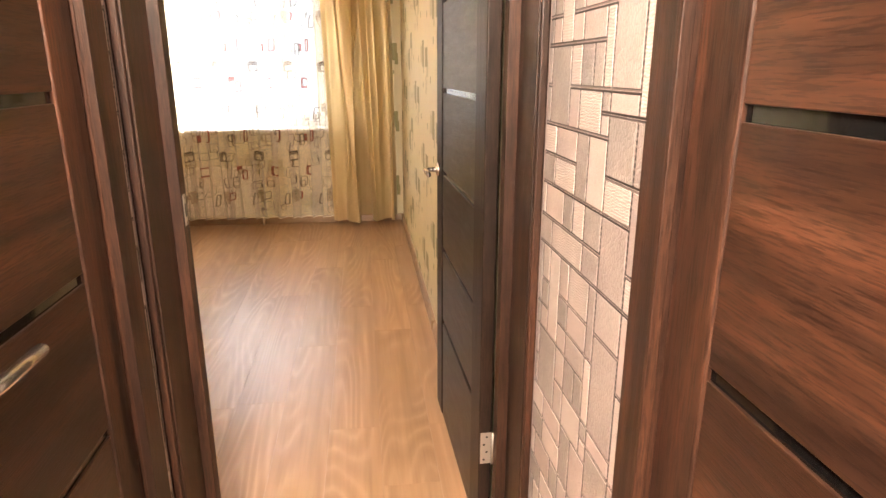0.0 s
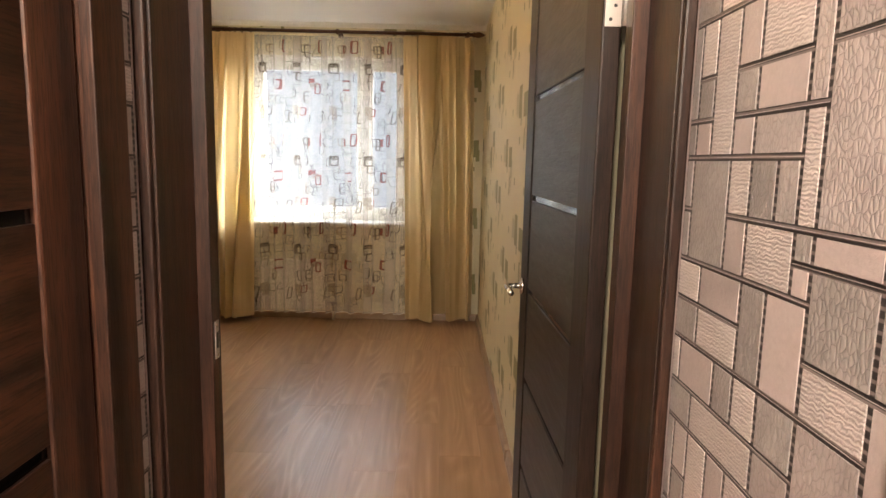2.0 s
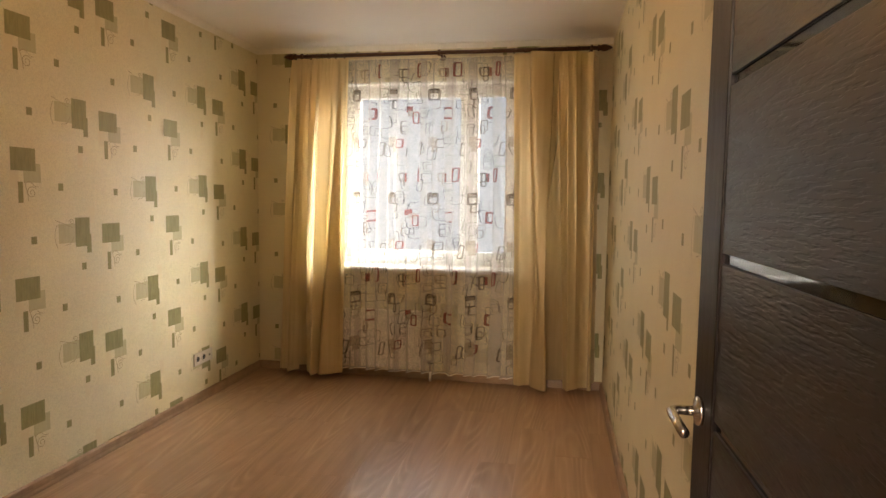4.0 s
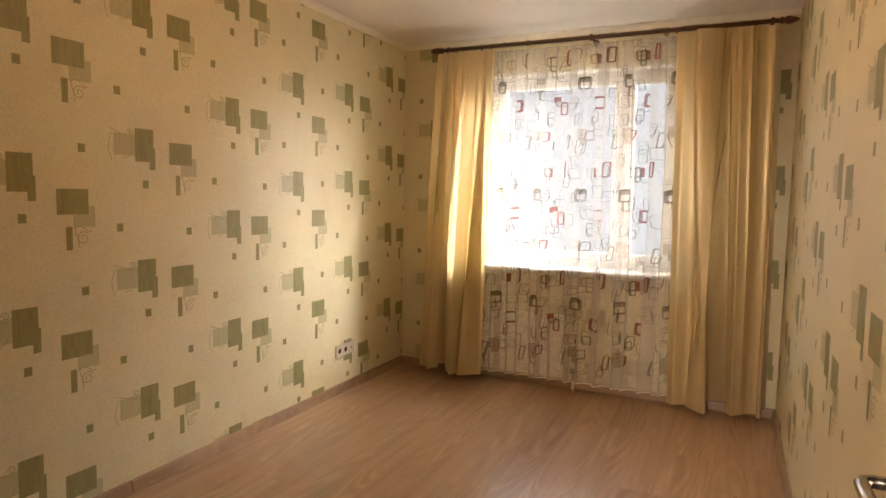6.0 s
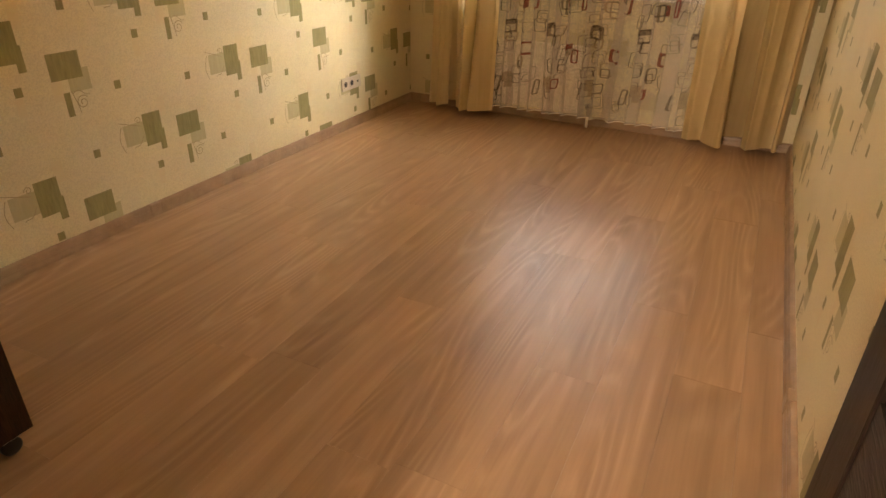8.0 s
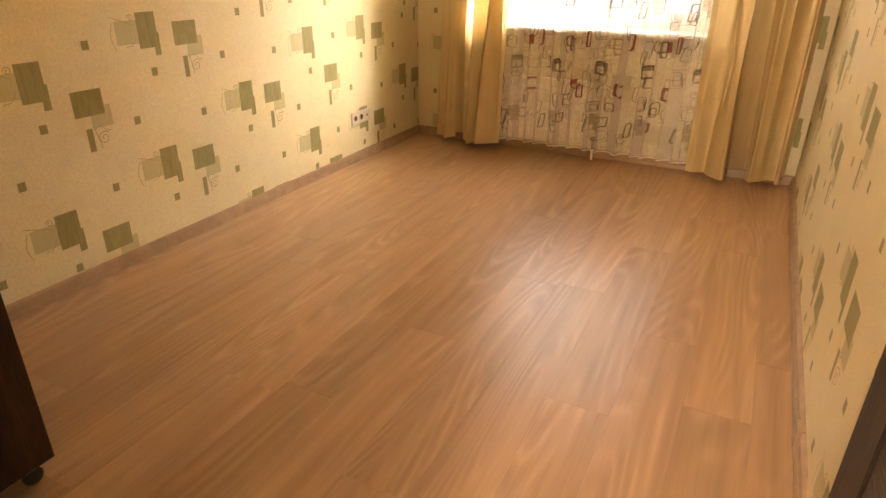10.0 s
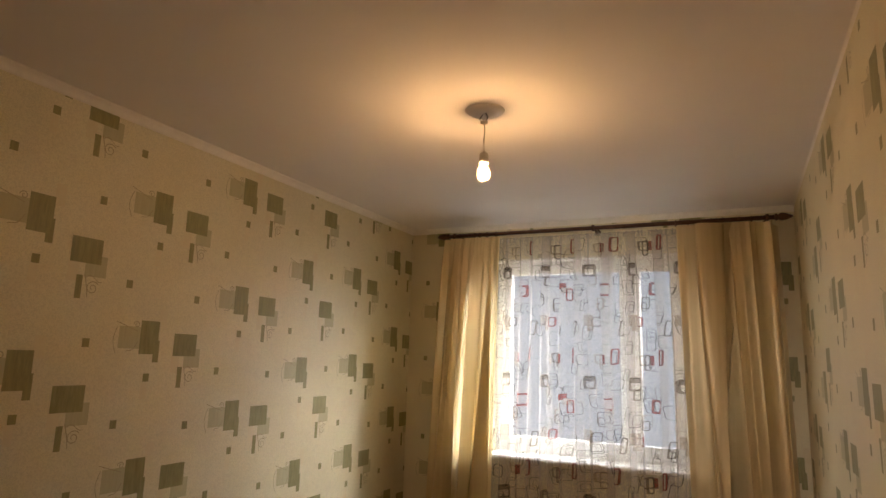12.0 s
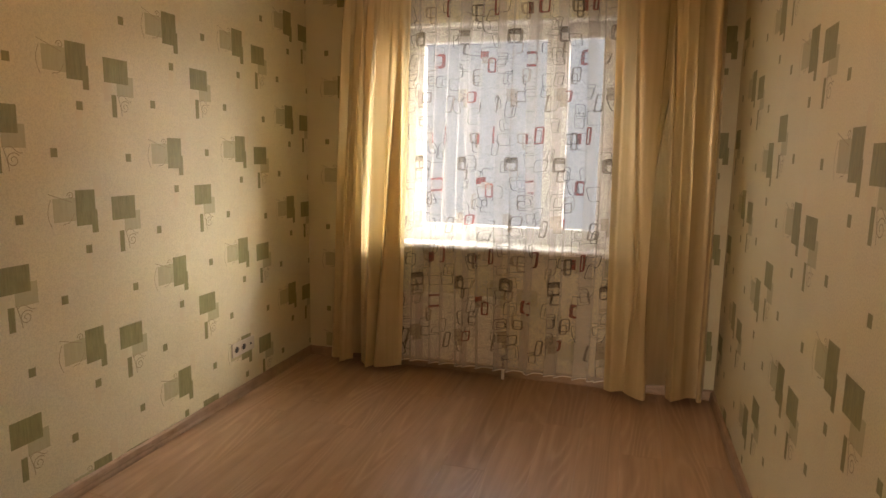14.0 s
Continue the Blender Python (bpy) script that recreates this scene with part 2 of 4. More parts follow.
def laminate():
    m, nt, p = base_mat("oak_laminate")
    inf = nt.nodes.new("ShaderNodeObjectInfo")
    tc = nt.nodes.new("ShaderNodeTexCoord")
    add = nt.nodes.new("ShaderNodeVectorMath")
    add.operation = "MULTIPLY_ADD"
    add.inputs[1].default_value = (1, 1, 1)
    cmb = nt.nodes.new("ShaderNodeCombineXYZ")
    mul = nt.nodes.new("ShaderNodeMath")
    mul.operation = "MULTIPLY"
    mul.inputs[1].default_value = 37.0
    nt.links.new(inf.outputs["Random"], mul.inputs[0])
    nt.links.new(mul.outputs[0], cmb.inputs[2])
    nt.links.new(mul.outputs[0], cmb.inputs[1])
    nt.links.new(tc.outputs["Object"], add.inputs[0])
    nt.links.new(cmb.outputs[0], add.inputs[2])
    def scaled(sx, sy):
        mp = nt.nodes.new("ShaderNodeMapping")
        mp.inputs["Scale"].default_value = (sx, sy, 1)
        nt.links.new(add.outputs[0], mp.inputs[0])
        return mp.outputs[0]
    def calc(op, x, y):
        n = nt.nodes.new("ShaderNodeMath")
        n.operation = op
        for sock, val in zip(n.inputs, (x, y)):
            if isinstance(val, (int, float)):
                sock.default_value = val
            else:
                nt.links.new(val, sock)
        return n.outputs[0]
    big = noise_tex(nt, scaled(4.2, 0.5), 1.0, 0.6, 0.4, 0.1)
    ragged = noise_tex(nt, scaled(70.0, 3.0), 1.0, 3.0, 0.6)
    mid = noise_tex(nt, scaled(24.0, 0.8), 1.0, 3.0, 0.55, 0.2)
    fine = noise_tex(nt, scaled(110.0, 4.0), 1.0, 2.0, 0.6)
    # growth rings: contour lines of the broad noise, their edges frayed by the grain
    phase = calc("ADD", calc("MULTIPLY", big, 140.0), calc("MULTIPLY", ragged, 2.2))
    ring = calc("ADD", calc("MULTIPLY", calc("SINE", phase, 0.0), 0.5), 0.5)
    zone = ramp(nt, noise_tex(nt, scaled(6.5, 1.1), 1.3, 2.0, 0.5), [(0.42, (0, 0, 0)), (0.6, (1, 1, 1))])
    c = ramp(nt, mid, [(0.25, (0.32, 0.2, 0.118)), (0.5, (0.395, 0.25, 0.15)), (0.75, (0.45, 0.29, 0.178))])
    dark_rings = mix_col(nt, c, ramp(nt, ring, [(0.0, (0.84, 0.81, 0.78)), (0.5, (0.97, 0.96, 0.95)), (1.0, (1.05, 1.05, 1.04))]), 0.62, "MULTIPLY")
    c = mix_col(nt, c, dark_rings, mix_col(nt, (0.12, 0.12, 0.12), (1, 1, 1), zone))
    pale = ramp(nt, ring, [(0.72, (0, 0, 0)), (1.0, (0.22, 0.22, 0.22))])
    c = mix_col(nt, c, (0.58, 0.41, 0.27), mix_col(nt, pale, zone, 1.0, "MULTIPLY"))
    c = mix_col(nt, c, ramp(nt, fine, [(0.3, (0.74, 0.72, 0.7)), (0.6, (1, 1, 1))]), 0.25, "MULTIPLY")
    c = mix_col(nt, c, ramp(nt, inf.outputs["Random"], [(0, (0.9, 0.89, 0.88)), (1, (1.07, 1.07, 1.07))]), 1.0, "MULTIPLY")
    nt.links.new(c, p.inputs["Base Color"])
    world_v = nt.nodes.new("ShaderNodeNewGeometry").outputs["Position"]
    smear = noise_tex(nt, world_v, 5.0, 5.0, 0.65, 0.8)
    r = nt.nodes.new("ShaderNodeMapRange")
    r.inputs["From Min"].default_value, r.inputs["From Max"].default_value = 0.3, 0.7
    r.inputs["To Min"].default_value, r.inputs["To Max"].default_value = 0.3, 0.37
    nt.links.new(smear, r.inputs[0])
    nt.links.new(r.outputs[0], p.inputs["Roughness"])
    p.inputs["Specular IOR Level"].default_value = 0.55
    bump(nt, fine, p, 0.05, 0.0005)
    return m


LAMINATE = laminate()
SUBFLOOR = plain("subfloor", (0.1, 0.07, 0.05), 0.9)
SKIRTING = plain("skirting_oak", (0.33, 0.225, 0.145), 0.42, 0, 0.15, 14, 0.2, 60)


def satin():
    m, nt, p = base_mat("gold_satin")
    v = coords(nt, (40, 40, 1.2))
    n = noise_tex(nt, v, 1.0, 4.0)
    c = ramp(nt, n, [(0.3, (0.60, 0.485, 0.26)), (0.7, (0.69, 0.565, 0.33))])
    nt.links.new(c, p.inputs["Base Color"])
    p.inputs["Roughness"].default_value = 0.36
    p.inputs["Metallic"].default_value = 0.4
    p.inputs["Specular IOR Level"].default_value = 0.8
    p.inputs["Sheen Weight"].default_value = 0.25
    p.inputs["Sheen Roughness"].default_value = 0.4
    weave = noise_tex(nt, coords(nt, (400, 400, 60)), 1.0, 2.0)
    bump(nt, weave, p, 0.12, 0.0005)
    tr = nt.nodes.new("ShaderNodeBsdfTranslucent")
    nt.links.new(mix_col(nt, c, (1.0, 0.86, 0.55), 0.4), tr.inputs[0])
    mx = nt.nodes.new("ShaderNodeMixShader")
    mx.inputs[0].default_value = 0.33
    nt.links.new(p.outputs[0], mx.inputs[1])
    nt.links.new(tr.outputs[0], mx.inputs[2])
    nt.links.new(mx.outputs[0], nt.nodes["Material Output"].inputs[0])
    return m


def sheer(name, col, clear, trans=0.5):
    m, nt, p = base_mat(name)
    p.inputs["Base Color"].default_value = (*col, 1)
    p.inputs["Roughness"].default_value = 0.8
    tr = nt.nodes.new("ShaderNodeBsdfTranslucent")
    tr.inputs[0].default_value = (*col, 1)
    cl = nt.nodes.new("ShaderNodeBsdfTransparent")
    a = nt.nodes.new("ShaderNodeMixShader")
    a.inputs[0].default_value = trans
    b = nt.nodes.new("ShaderNodeMixShader")
    thread = noise_tex(nt, coords(nt, (160, 160, 500)), 1.0, 2.0)
    r = nt.nodes.new("ShaderNodeMapRange")
    r.inputs["From Min"].default_value, r.inputs["From Max"].default_value = 0.3, 0.7
    r.inputs["To Min"].default_value, r.inputs["To Max"].default_value = clear - 0.1, clear + 0.1
    nt.links.new(thread, r.inputs[0])
    nt.links.new(r.outputs[0], b.inputs[0])
    nt.links.new(p.outputs[0], a.inputs[1])
    nt.links.new(tr.outputs[0], a.inputs[2])
    nt.links.new(a.outputs[0], b.inputs[1])
    nt.links.new(cl.outputs[0], b.inputs[2])
    nt.links.new(b.outputs[0], nt.nodes["Material Output"].inputs[0])
    return m


SATIN = satin()
TULLE = sheer("white_voile", (0.82, 0.81, 0.79), 0.70, 0.12)
T_LINE = sheer("voile_grey_line", (0.1, 0.095, 0.09), 0.32, 0.3)
T_BROWN = sheer("voile_brown_print", (0.22, 0.175, 0.135), 0.4, 0.4)
T_RED = sheer("voile_red_print", (0.26, 0.048, 0.038), 0.28, 0.4)
T_BEIGE = sheer("voile_beige_print", (0.52, 0.43, 0.34), 0.58, 0.5)

GLASS, _nt, _p = base_mat("window_glass")
_p.inputs["Transmission Weight"].default_value = 1.0
_p.inputs["Roughness"].default_value = 0.0
_p.inputs["IOR"].default_value = 1.02
BULB_GLOW, _nt, _p = base_mat("lit_bulb")
_p.inputs["Base Color"].default_value = (1, 0.8, 0.5, 1)
_p.inputs["Emission Color"].default_value = (1.0, 0.56, 0.25, 1)
_p.inputs["Emission Strength"].default_value = 95.0
BULB_GLASS = sheer("bulb_glass", (0.9, 0.85, 0.75), 0.88, 0.6)
SNOW = plain("snow", (0.20, 0.205, 0.22), 0.9, 0, 0.05, 0.3)
FACADE = plain("far_facade", (0.25, 0.254, 0.265), 0.9, 0, 0.06, 0.4)
FAR_GLASS = plain("far_window", (0.235, 0.242, 0.258), 0.9)

# ---- mesh helpers ----


def mesh_of(bm, name, smooth=False):
    me = bpy.data.meshes.new(name)
    bm.normal_update()
    bm.to_mesh(me)
    bm.free()
    if smooth:
        for f in me.polygons:
            f.use_smooth = True
    return me


def part(name, bm, material, parent=None, label="", smooth=False, m=None):
    ob = new(name, mesh_of(bm, name, smooth) if isinstance(bm, bmesh.types.BMesh) else bm)
    if material and not ob.data.materials:
        ob.data.materials.append(material)
    if parent:
        ob.parent = parent
    if m is not None:
        ob.matrix_basis = m
    if label:
        tagged(ob, label)
    return ob


def thing(name, label, category, group="", kind="", m=None):
    ob = new(name)
    if m is not None:
        ob.matrix_basis = m
    return tagged(ob, label, category, group, kind)


def box(bm, a, b, bev=0.0):
    lo = [min(p, q) for p, q in zip(a, b)]
    hi = [max(p, q) for p, q in zip(a, b)]
    vs = [bm.verts.new((x, y, z)) for z in (lo[2], hi[2]) for y in (lo[1], hi[1]) for x in (lo[0], hi[0])]
    fs = [bm.faces.new([vs[i] for i in q]) for q in ((0, 2, 3, 1), (4, 5, 7, 6), (0, 1, 5, 4), (2, 6, 7, 3), (0, 4, 6, 2), (1, 3, 7, 5))]
    if bev:
        es = list({e for f in fs for e in f.edges})
        bmesh.ops.bevel(bm, geom=es, offset=bev, segments=2, affect="EDGES", profile=0.5)
    return bm


def boxes(*pairs, bev=0.0):
    bm = bmesh.new()
    for a, b in pairs:
        box(bm, a, b, bev)
    return bm


def lathe(profile, m=None, segs=24, bm=None):
    """Turns (radius, height) pairs round the local z axis."""
    bm = bm or bmesh.new()
    m = m or Matrix()
    rings = []
    for r, h in profile:
        if r < 1e-6:
            rings.append([bm.verts.new(m @ Vector((0, 0, h)))])
        else:
            rings.append([bm.verts.new(m @ Vector((r * math.cos(2 * math.pi * i / segs), r * math.sin(2 * math.pi * i / segs), h))) for i in range(segs)])
    for a, b in zip(rings, rings[1:]):
        for i in range(segs):
            j = (i + 1) % segs
            q = [a[i % len(a)], a[j % len(a)], b[j % len(b)], b[i % len(b)]]
            q = [v for k, v in enumerate(q) if v not in q[:k]]
            if len(q) > 2:
                bm.faces.new(q)
    return bm


def tube(points, r, segs=10, bm=None):
    bm = bm or bmesh.new()
    pts = [Vector(p) for p in points]
    rings = []
    for i, p in enumerate(pts):
        d = (pts[min(i + 1, len(pts) - 1)] - pts[max(i - 1, 0)]).normalized()
        q = d.to_track_quat("Z", "Y")
        rings.append([bm.verts.new(p + q @ Vector((r * math.cos(2 * math.pi * k / segs), r * math.sin(2 * math.pi * k / segs), 0))) for k in range(segs)])
    for a, b in zip(rings, rings[1:]):
        for k in range(segs):
            bm.faces.new([a[k], a[(k + 1) % segs], b[(k + 1) % segs], b[k]])
    bm.faces.new(rings[0][::-1])
    bm.faces.new(rings[-1])
    return bm


def structure(name, bm, material, label, category="wall"):
    return tagged(part(name, bm, material), label, category, "", "structure")


# ---- the large structure ----
XL, XR, YB, YF, H = -2.14, 0.50, 6.0, 1.897, 2.465   # room
HL, HR, HY0, HY1 = -0.312, 0.522, -1.3, 1.71      # hall
T = 0.14
WX0, WX1, WZ0, WZ1 = -1.45, -0.13, 0.85, 2.205     # window opening

wall_left = structure("wall_west", boxes(((XL - T, YF - 0.19, 0), (XL, YB, H))), PAPER, "cream wallpapered wall with olive square print")
wall_right = structure("wall_east", boxes(((XR, YF - 0.015, 0), (XR + T, YB, H))), PAPER, "cream wallpapered wall with olive square print")
wall_back = structure("wall_north", boxes(((XL - T, YB, 0), (WX0, YB + 0.3, H)), ((WX1, YB, 0), (XR + T, YB + 0.3, H)),
                                          ((WX0, YB, 0), (WX1, YB + 0.3, WZ0)), ((WX0, YB, WZ1), (WX1, YB + 0.3, H))), PAPER,
                      "cream wallpapered window wall")
JL, JR, JZ = -0.287, 0.499, 2.06   # door frame, clear of the stop
wall_door = structure("wall_south", boxes(((XL, 1.717, 0), (JL - 0.02, YF - 0.004, H)), ((JL - 0.02, 1.717, JZ + 0.02), (HR, YF - 0.004, H))), PAPER,
                      "wallpapered partition with the doorway")
LD0, LD1 = 1.002, 1.565    # opening of the side door in the left hall wall
RD0, RD1 = 0.295, 1.12     # and in the right one
hall_left = structure("wall_hall_west", boxes(((HL - T, HY0, 0), (HL, LD0 - 0.012, H)), ((HL - T, LD1 + 0.012, 0), (HL, 1.715, H)), ((HL - T, LD0 - 0.012, 2.05), (HL, LD1 + 0.012, H))), HALL_PAPER,
                      "hall wall with stone-patch wallpaper")
hall_right = structure("wall_hall_east", boxes(((HR, HY0, 0), (HR + T, RD0 - 0.012, H)), ((HR, RD1 + 0.012, 0), (HR + T, YF - 0.018, H)), ((HR, RD0 - 0.012, 2.05), (HR + T, RD1 + 0.012, H))), HALL_PAPER,
                       "hall wall with stone-patch wallpaper")
structure("wall_hall_south", boxes(((HL - T, HY0 - T, 0), (HR + T, HY0, H))), HALL_PAPER, "plain end wall of the hall")
ceil = structure("ceiling", boxes(((XL - T, 1.63, H), (XR + T, YB + 0.3, H + 0.12))), CEIL, "matt white painted ceiling", "ceiling")
structure("ceiling_hall", boxes(((HL - T, HY0 - T, H), (HR + T, 1.628, H + 0.12))), CEIL, "matt white hall ceiling", "ceiling")
floor = structure("floor", boxes(((XL - T, HY0 - T, -0.15), (XR + T + 0.02, YB + 0.3, -0.009))), SUBFLOOR, "oak laminate floor of long planks", "floor")
# unseen backing behind the two side doors, added to keep sky light out
structure("wall_backing_west", boxes(((HL - T - 0.05, LD0 - 0.1, 0), (HL - T - 0.001, LD1 + 0.1, H))), PLASTER, "unseen backing added behind the side door")
structure("wall_backing_east", boxes(((HR + T + 0.001, RD0 - 0.1, 0), (HR + T + 0.05, RD1 + 0.1, H))), PLASTER, "unseen backing added behind the side door")


def cornice(name, a, b, inward, size=1.0):
    """A small coved strip between wall and ceiling from a to b."""
    bm = bmesh.new()
    a, b, inward = Vector(a), Vector(b), Vector(inward)
    prof = [(0, -0.034), (0.005, -0.034), (0.008, -0.024), (0.016, -0.014), (0.026, -0.007), (0.034, -0.004), (0.034, 0)]
    rows = [[bm.verts.new(p + inward * u * size + Vector((0, 0, H - 0.001 + v * size))) for u, v in prof] for p in (a, b)]
    for i in range(len(prof) - 1):
        bm.faces.new([rows[0][i], rows[0][i + 1], rows[1][i + 1], rows[1][i]])
    return tagged(part(name, bm, CORNICE, None, smooth=True), "narrow white coved cornice", "cornice", "", "structure")


cornice("trim_cornice_west", (XL, YF, 0), (XL, YB, 0), (1, 0, 0))
cornice("trim_cornice_east", (XR, YF, 0), (XR, YB, 0), (-1, 0, 0), 0.25)
cornice("trim_cornice_north", (XL, YB, 0), (XR, YB, 0), (0, -1, 0))


def skirting(name, a, b, inward):
    bm = bmesh.new()
    a, b, inward = Vector(a), Vector(b), Vector(inward)
    prof = [(0, 0.0), (0.022, 0.0), (0.022, 0.012), (0.018, 0.022), (0.018, 0.030), (0.0155, 0.0315), (0.0155, 0.035), (0.018, 0.0365), (0.014, 0.05), (0.006, 0.057), (0, 0.058)]
    rows = [[bm.verts.new(p + inward * u + Vector((0, 0, v))) for u, v in prof] for p in (a, b)]
    for i in range(len(prof) - 1):
        bm.faces.new([rows[0][i], rows[0][i + 1], rows[1][i + 1], rows[1][i]])
    return tagged(part(name, bm, SKIRTING, None), "oak-look plastic skirting board", "baseboard", "", "structure")


base_west = skirting("baseboard_west", (XL, YF, 0), (XL, YB, 0), (1, 0, 0))
base_east = skirting("baseboard_east", (XR, YF + 0.05, 0), (XR, YB, 0), (-1, 0, 0))
part("joint_cap", boxes(((XL, 3.535, 0), (XL + 0.025, 3.59, 0.0605)), bev=0.004), SKIRTING, base_west)
part("joint_cap", boxes(((XR - 0.025, 3.43, 0), (XR, 3.485, 0.0605)), bev=0.004), SKIRTING, base_east)
skirting("baseboard_north", (XL, YB, 0), (XR, YB, 0), (0, -1, 0))
skirting("baseboard_south", (XL, YF, 0), (JL - 0.09, YF, 0), (0, 1, 0))
skirting("baseboard_hall_east", (HR, 1.197, 0), (HR, 1.667, 0), (-1, 0, 0))

# ---- room door frame ----
frame_1 = tagged(new("door_1"), "dark brown wooden door frame of the room", "door frame", "", "structure")
part("jamb", boxes(((HL + 0.002, 1.7075, 0), (JL, 1.855, JZ)), bev=0.002), WOOD_V, frame_1)
part("jamb", boxes(((JR, 1.682, 0), (HR - 0.002, 1.827, JZ)), bev=0.002), WOOD_V, frame_1)
part("stop", boxes(((HL + 0.01, 1.8555, 0), (JL + 0.024, 1.899, JZ - 0.02)), bev=0.002), WOOD_V, frame_1)
part("stop", boxes(((JR - 0.026, 1.8275, 0), (HR - 0.01, 1.869, JZ - 0.02)), bev=0.002), WOOD_V, frame_1)
# strip added in the hinge gap, standing for the room wall seen through it
part("gap_strip", boxes(((JR - 0.020, 1.8695, 0), (JR - 0.008, 1.879, JZ - 0.02)), bev=0.002), GAP_GREY, frame_1, "grey strip standing for the wall seen through the hinge gap")
part("head", boxes(((HL + 0.002, 1.682, JZ), (HR - 0.002, 1.899, JZ + 0.03)), bev=0.002), WOOD_H, frame_1)
part("head_stop", boxes(((JL + 0.024, 1.828, JZ - 0.02), (JR - 0.026, 1.869, JZ - 0.0005)), bev=0.002), WOOD_H, frame_1)
part("casing", boxes(((HL + 0.002, 1.694, 0), (JL - 0.004, 1.707, JZ + 0.08)), bev=0.004), WOOD_V, frame_1)
part("casing", boxes(((JR + 0.002, 1.668, 0), (HR - 0.002, 1.6815, JZ + 0.08)), bev=0.004), WOOD_V, frame_1)
part("head_casing", boxes(((JL - 0.0035, 1.668, JZ + 0.005), (JR + 0.0015, 1.6815, JZ + 0.08)), bev=0.004), WOOD_H, frame_1)
part("casing", boxes(((JL - 0.078, 1.8995, 0), (JL + 0.006, 1.9125, JZ + 0.07)), bev=0.004), WOOD_V, frame_1)
part("head_casing", boxes(((JL + 0.0065, 1.8995, JZ - 0.012), (XR - 0.002, 1.9125, JZ + 0.07)), bev=0.004), WOOD_H, frame_1)
plate = part("strike_plate", boxes(((JL + 0.0242, 1.866, 0.985), (JL + 0.0256, 1.886, 1.058)), bev=0.0006), STEEL, frame_1, "steel strike plate")
part("latch_hole", boxes(((JL + 0.0257, 1.870, 1.005), (JL + 0.0261, 1.882, 1.036))), BLACK_PLASTIC, plate)
for sz in (0.992, 1.05):
    part("screw", lathe([(0, 0.0012), (0.0025, 0.001), (0.0032, 0)], Matrix.Translation((JL + 0.0257, 1.876, sz)) @ pose(0, 0, 0, 0, 90, 0), 10), CHROME, plate)

STRIPS = (0.41, 0.70, 0.99, 1.282, 1.575, 1.87)


def door_leaf(name, label, width, m, strips=STRIPS, height=2.035, stile=0.095, thick=0.036, upright=WOOD_V, board=WOOD_LOCAL_H):
    """Veneered leaf along local x: two stiles, horizontal boards and thin black glass strips between them."""
    ob = thing(name, label, "door", m=m)
    h = thick / 2
    for x0, x1 in ((0, stile), (width - stile, width)):
        part("stile", boxes(((x0, -h, 0), (x1, h, height)), bev=0.004), upright, ob)
    z = 0.0
    for s in (*strips, None):
        top = height if s is None else s - 0.009
        part("panel", boxes(((stile + 0.0005, -h + 0.004, z), (width - stile - 0.0005, h - 0.004, top)), bev=0.0015), board, ob)
        if s is not None:
            part("glass_strip", boxes(((stile + 0.0005, -h + 0.009, top), (width - stile - 0.0005, h - 0.009, s + 0.009))), BLACK_GLASS, ob, "thin black glass strip")
            z = s + 0.009
    return ob


def lever_handle(parent, x, z, side, way, thick=0.036):
    """Chrome lever on a round rose; side +1 or -1 along local y, the lever runs along x by way."""
    y = side * thick / 2
    turn = pose(0, 0, 0, -90 * side, 0, 0)
    rose = part("handle", lathe([(0, 0.0), (0.026, 0.0), (0.026, 0.006), (0.0235, 0.009), (0.012, 0.0095), (0.010, 0.012), (0.009, 0.014), (0, 0.014)],
                                Matrix.Translation((x, y, z)) @ turn, 28), CHROME, parent, "satin chrome lever handle on a round rose", True)
    pts = [(x, y + side * d, z) for d in (0.012, 0.03, 0.040)]
    pts += [(x + way * 0.004, y + side * 0.048, z), (x + way * 0.012, y + side * 0.053, z)]
    pts += [(x + way * d, y + side * 0.054, z) for d in (0.03, 0.07, 0.118)]
    part("lever", tube(pts, 0.0088, 14), CHROME, rose, "", True)
    return rose


leaf_dir = Vector((-0.026, 1, 0)).normalized()
leaf_m = Matrix.Translation((0.460, 1.912, 0.008)) @ Matrix.Rotation(math.atan2(leaf_dir.y, leaf_dir.x), 4, "Z")
room_door = door_leaf("room_door", "dark brown door with black glass strips, standing open", 0.81, leaf_m, (0.40, 0.685, 0.97, 1.255, 1.545, 1.835), stile=0.12, upright=SHADED_V, board=SHADED_H)
lever_handle(room_door, 0.758, 0.972, 1, -1)
for hz in (1.655, 0.30):
    hinge = part("hinge", boxes(((-0.0022, -0.016, hz - 0.049), (-0.0002, 0.014, hz + 0.049)), bev=0.0006), STEEL, room_door, "steel butt hinge")
    part("knuckle", lathe([(0, -0.049), (0.0055, -0.049), (0.0055, 0.049), (0, 0.049)], Matrix.Translation((-0.006, -0.021, hz)), 12), STEEL, hinge, "", True)
    for dz in (-0.036, -0.012, 0.012, 0.036):
        part("screw", lathe([(0.0035, 0), (0.003, 0.0006), (0, 0.0006)], Matrix.Translation((-0.0022, 0.004 if dz in (-0.036, 0.012) else -0.004, hz + dz)) @ pose(0, 0, 0, 0, -90, 0), 8), BLACK_PLASTIC, hinge)

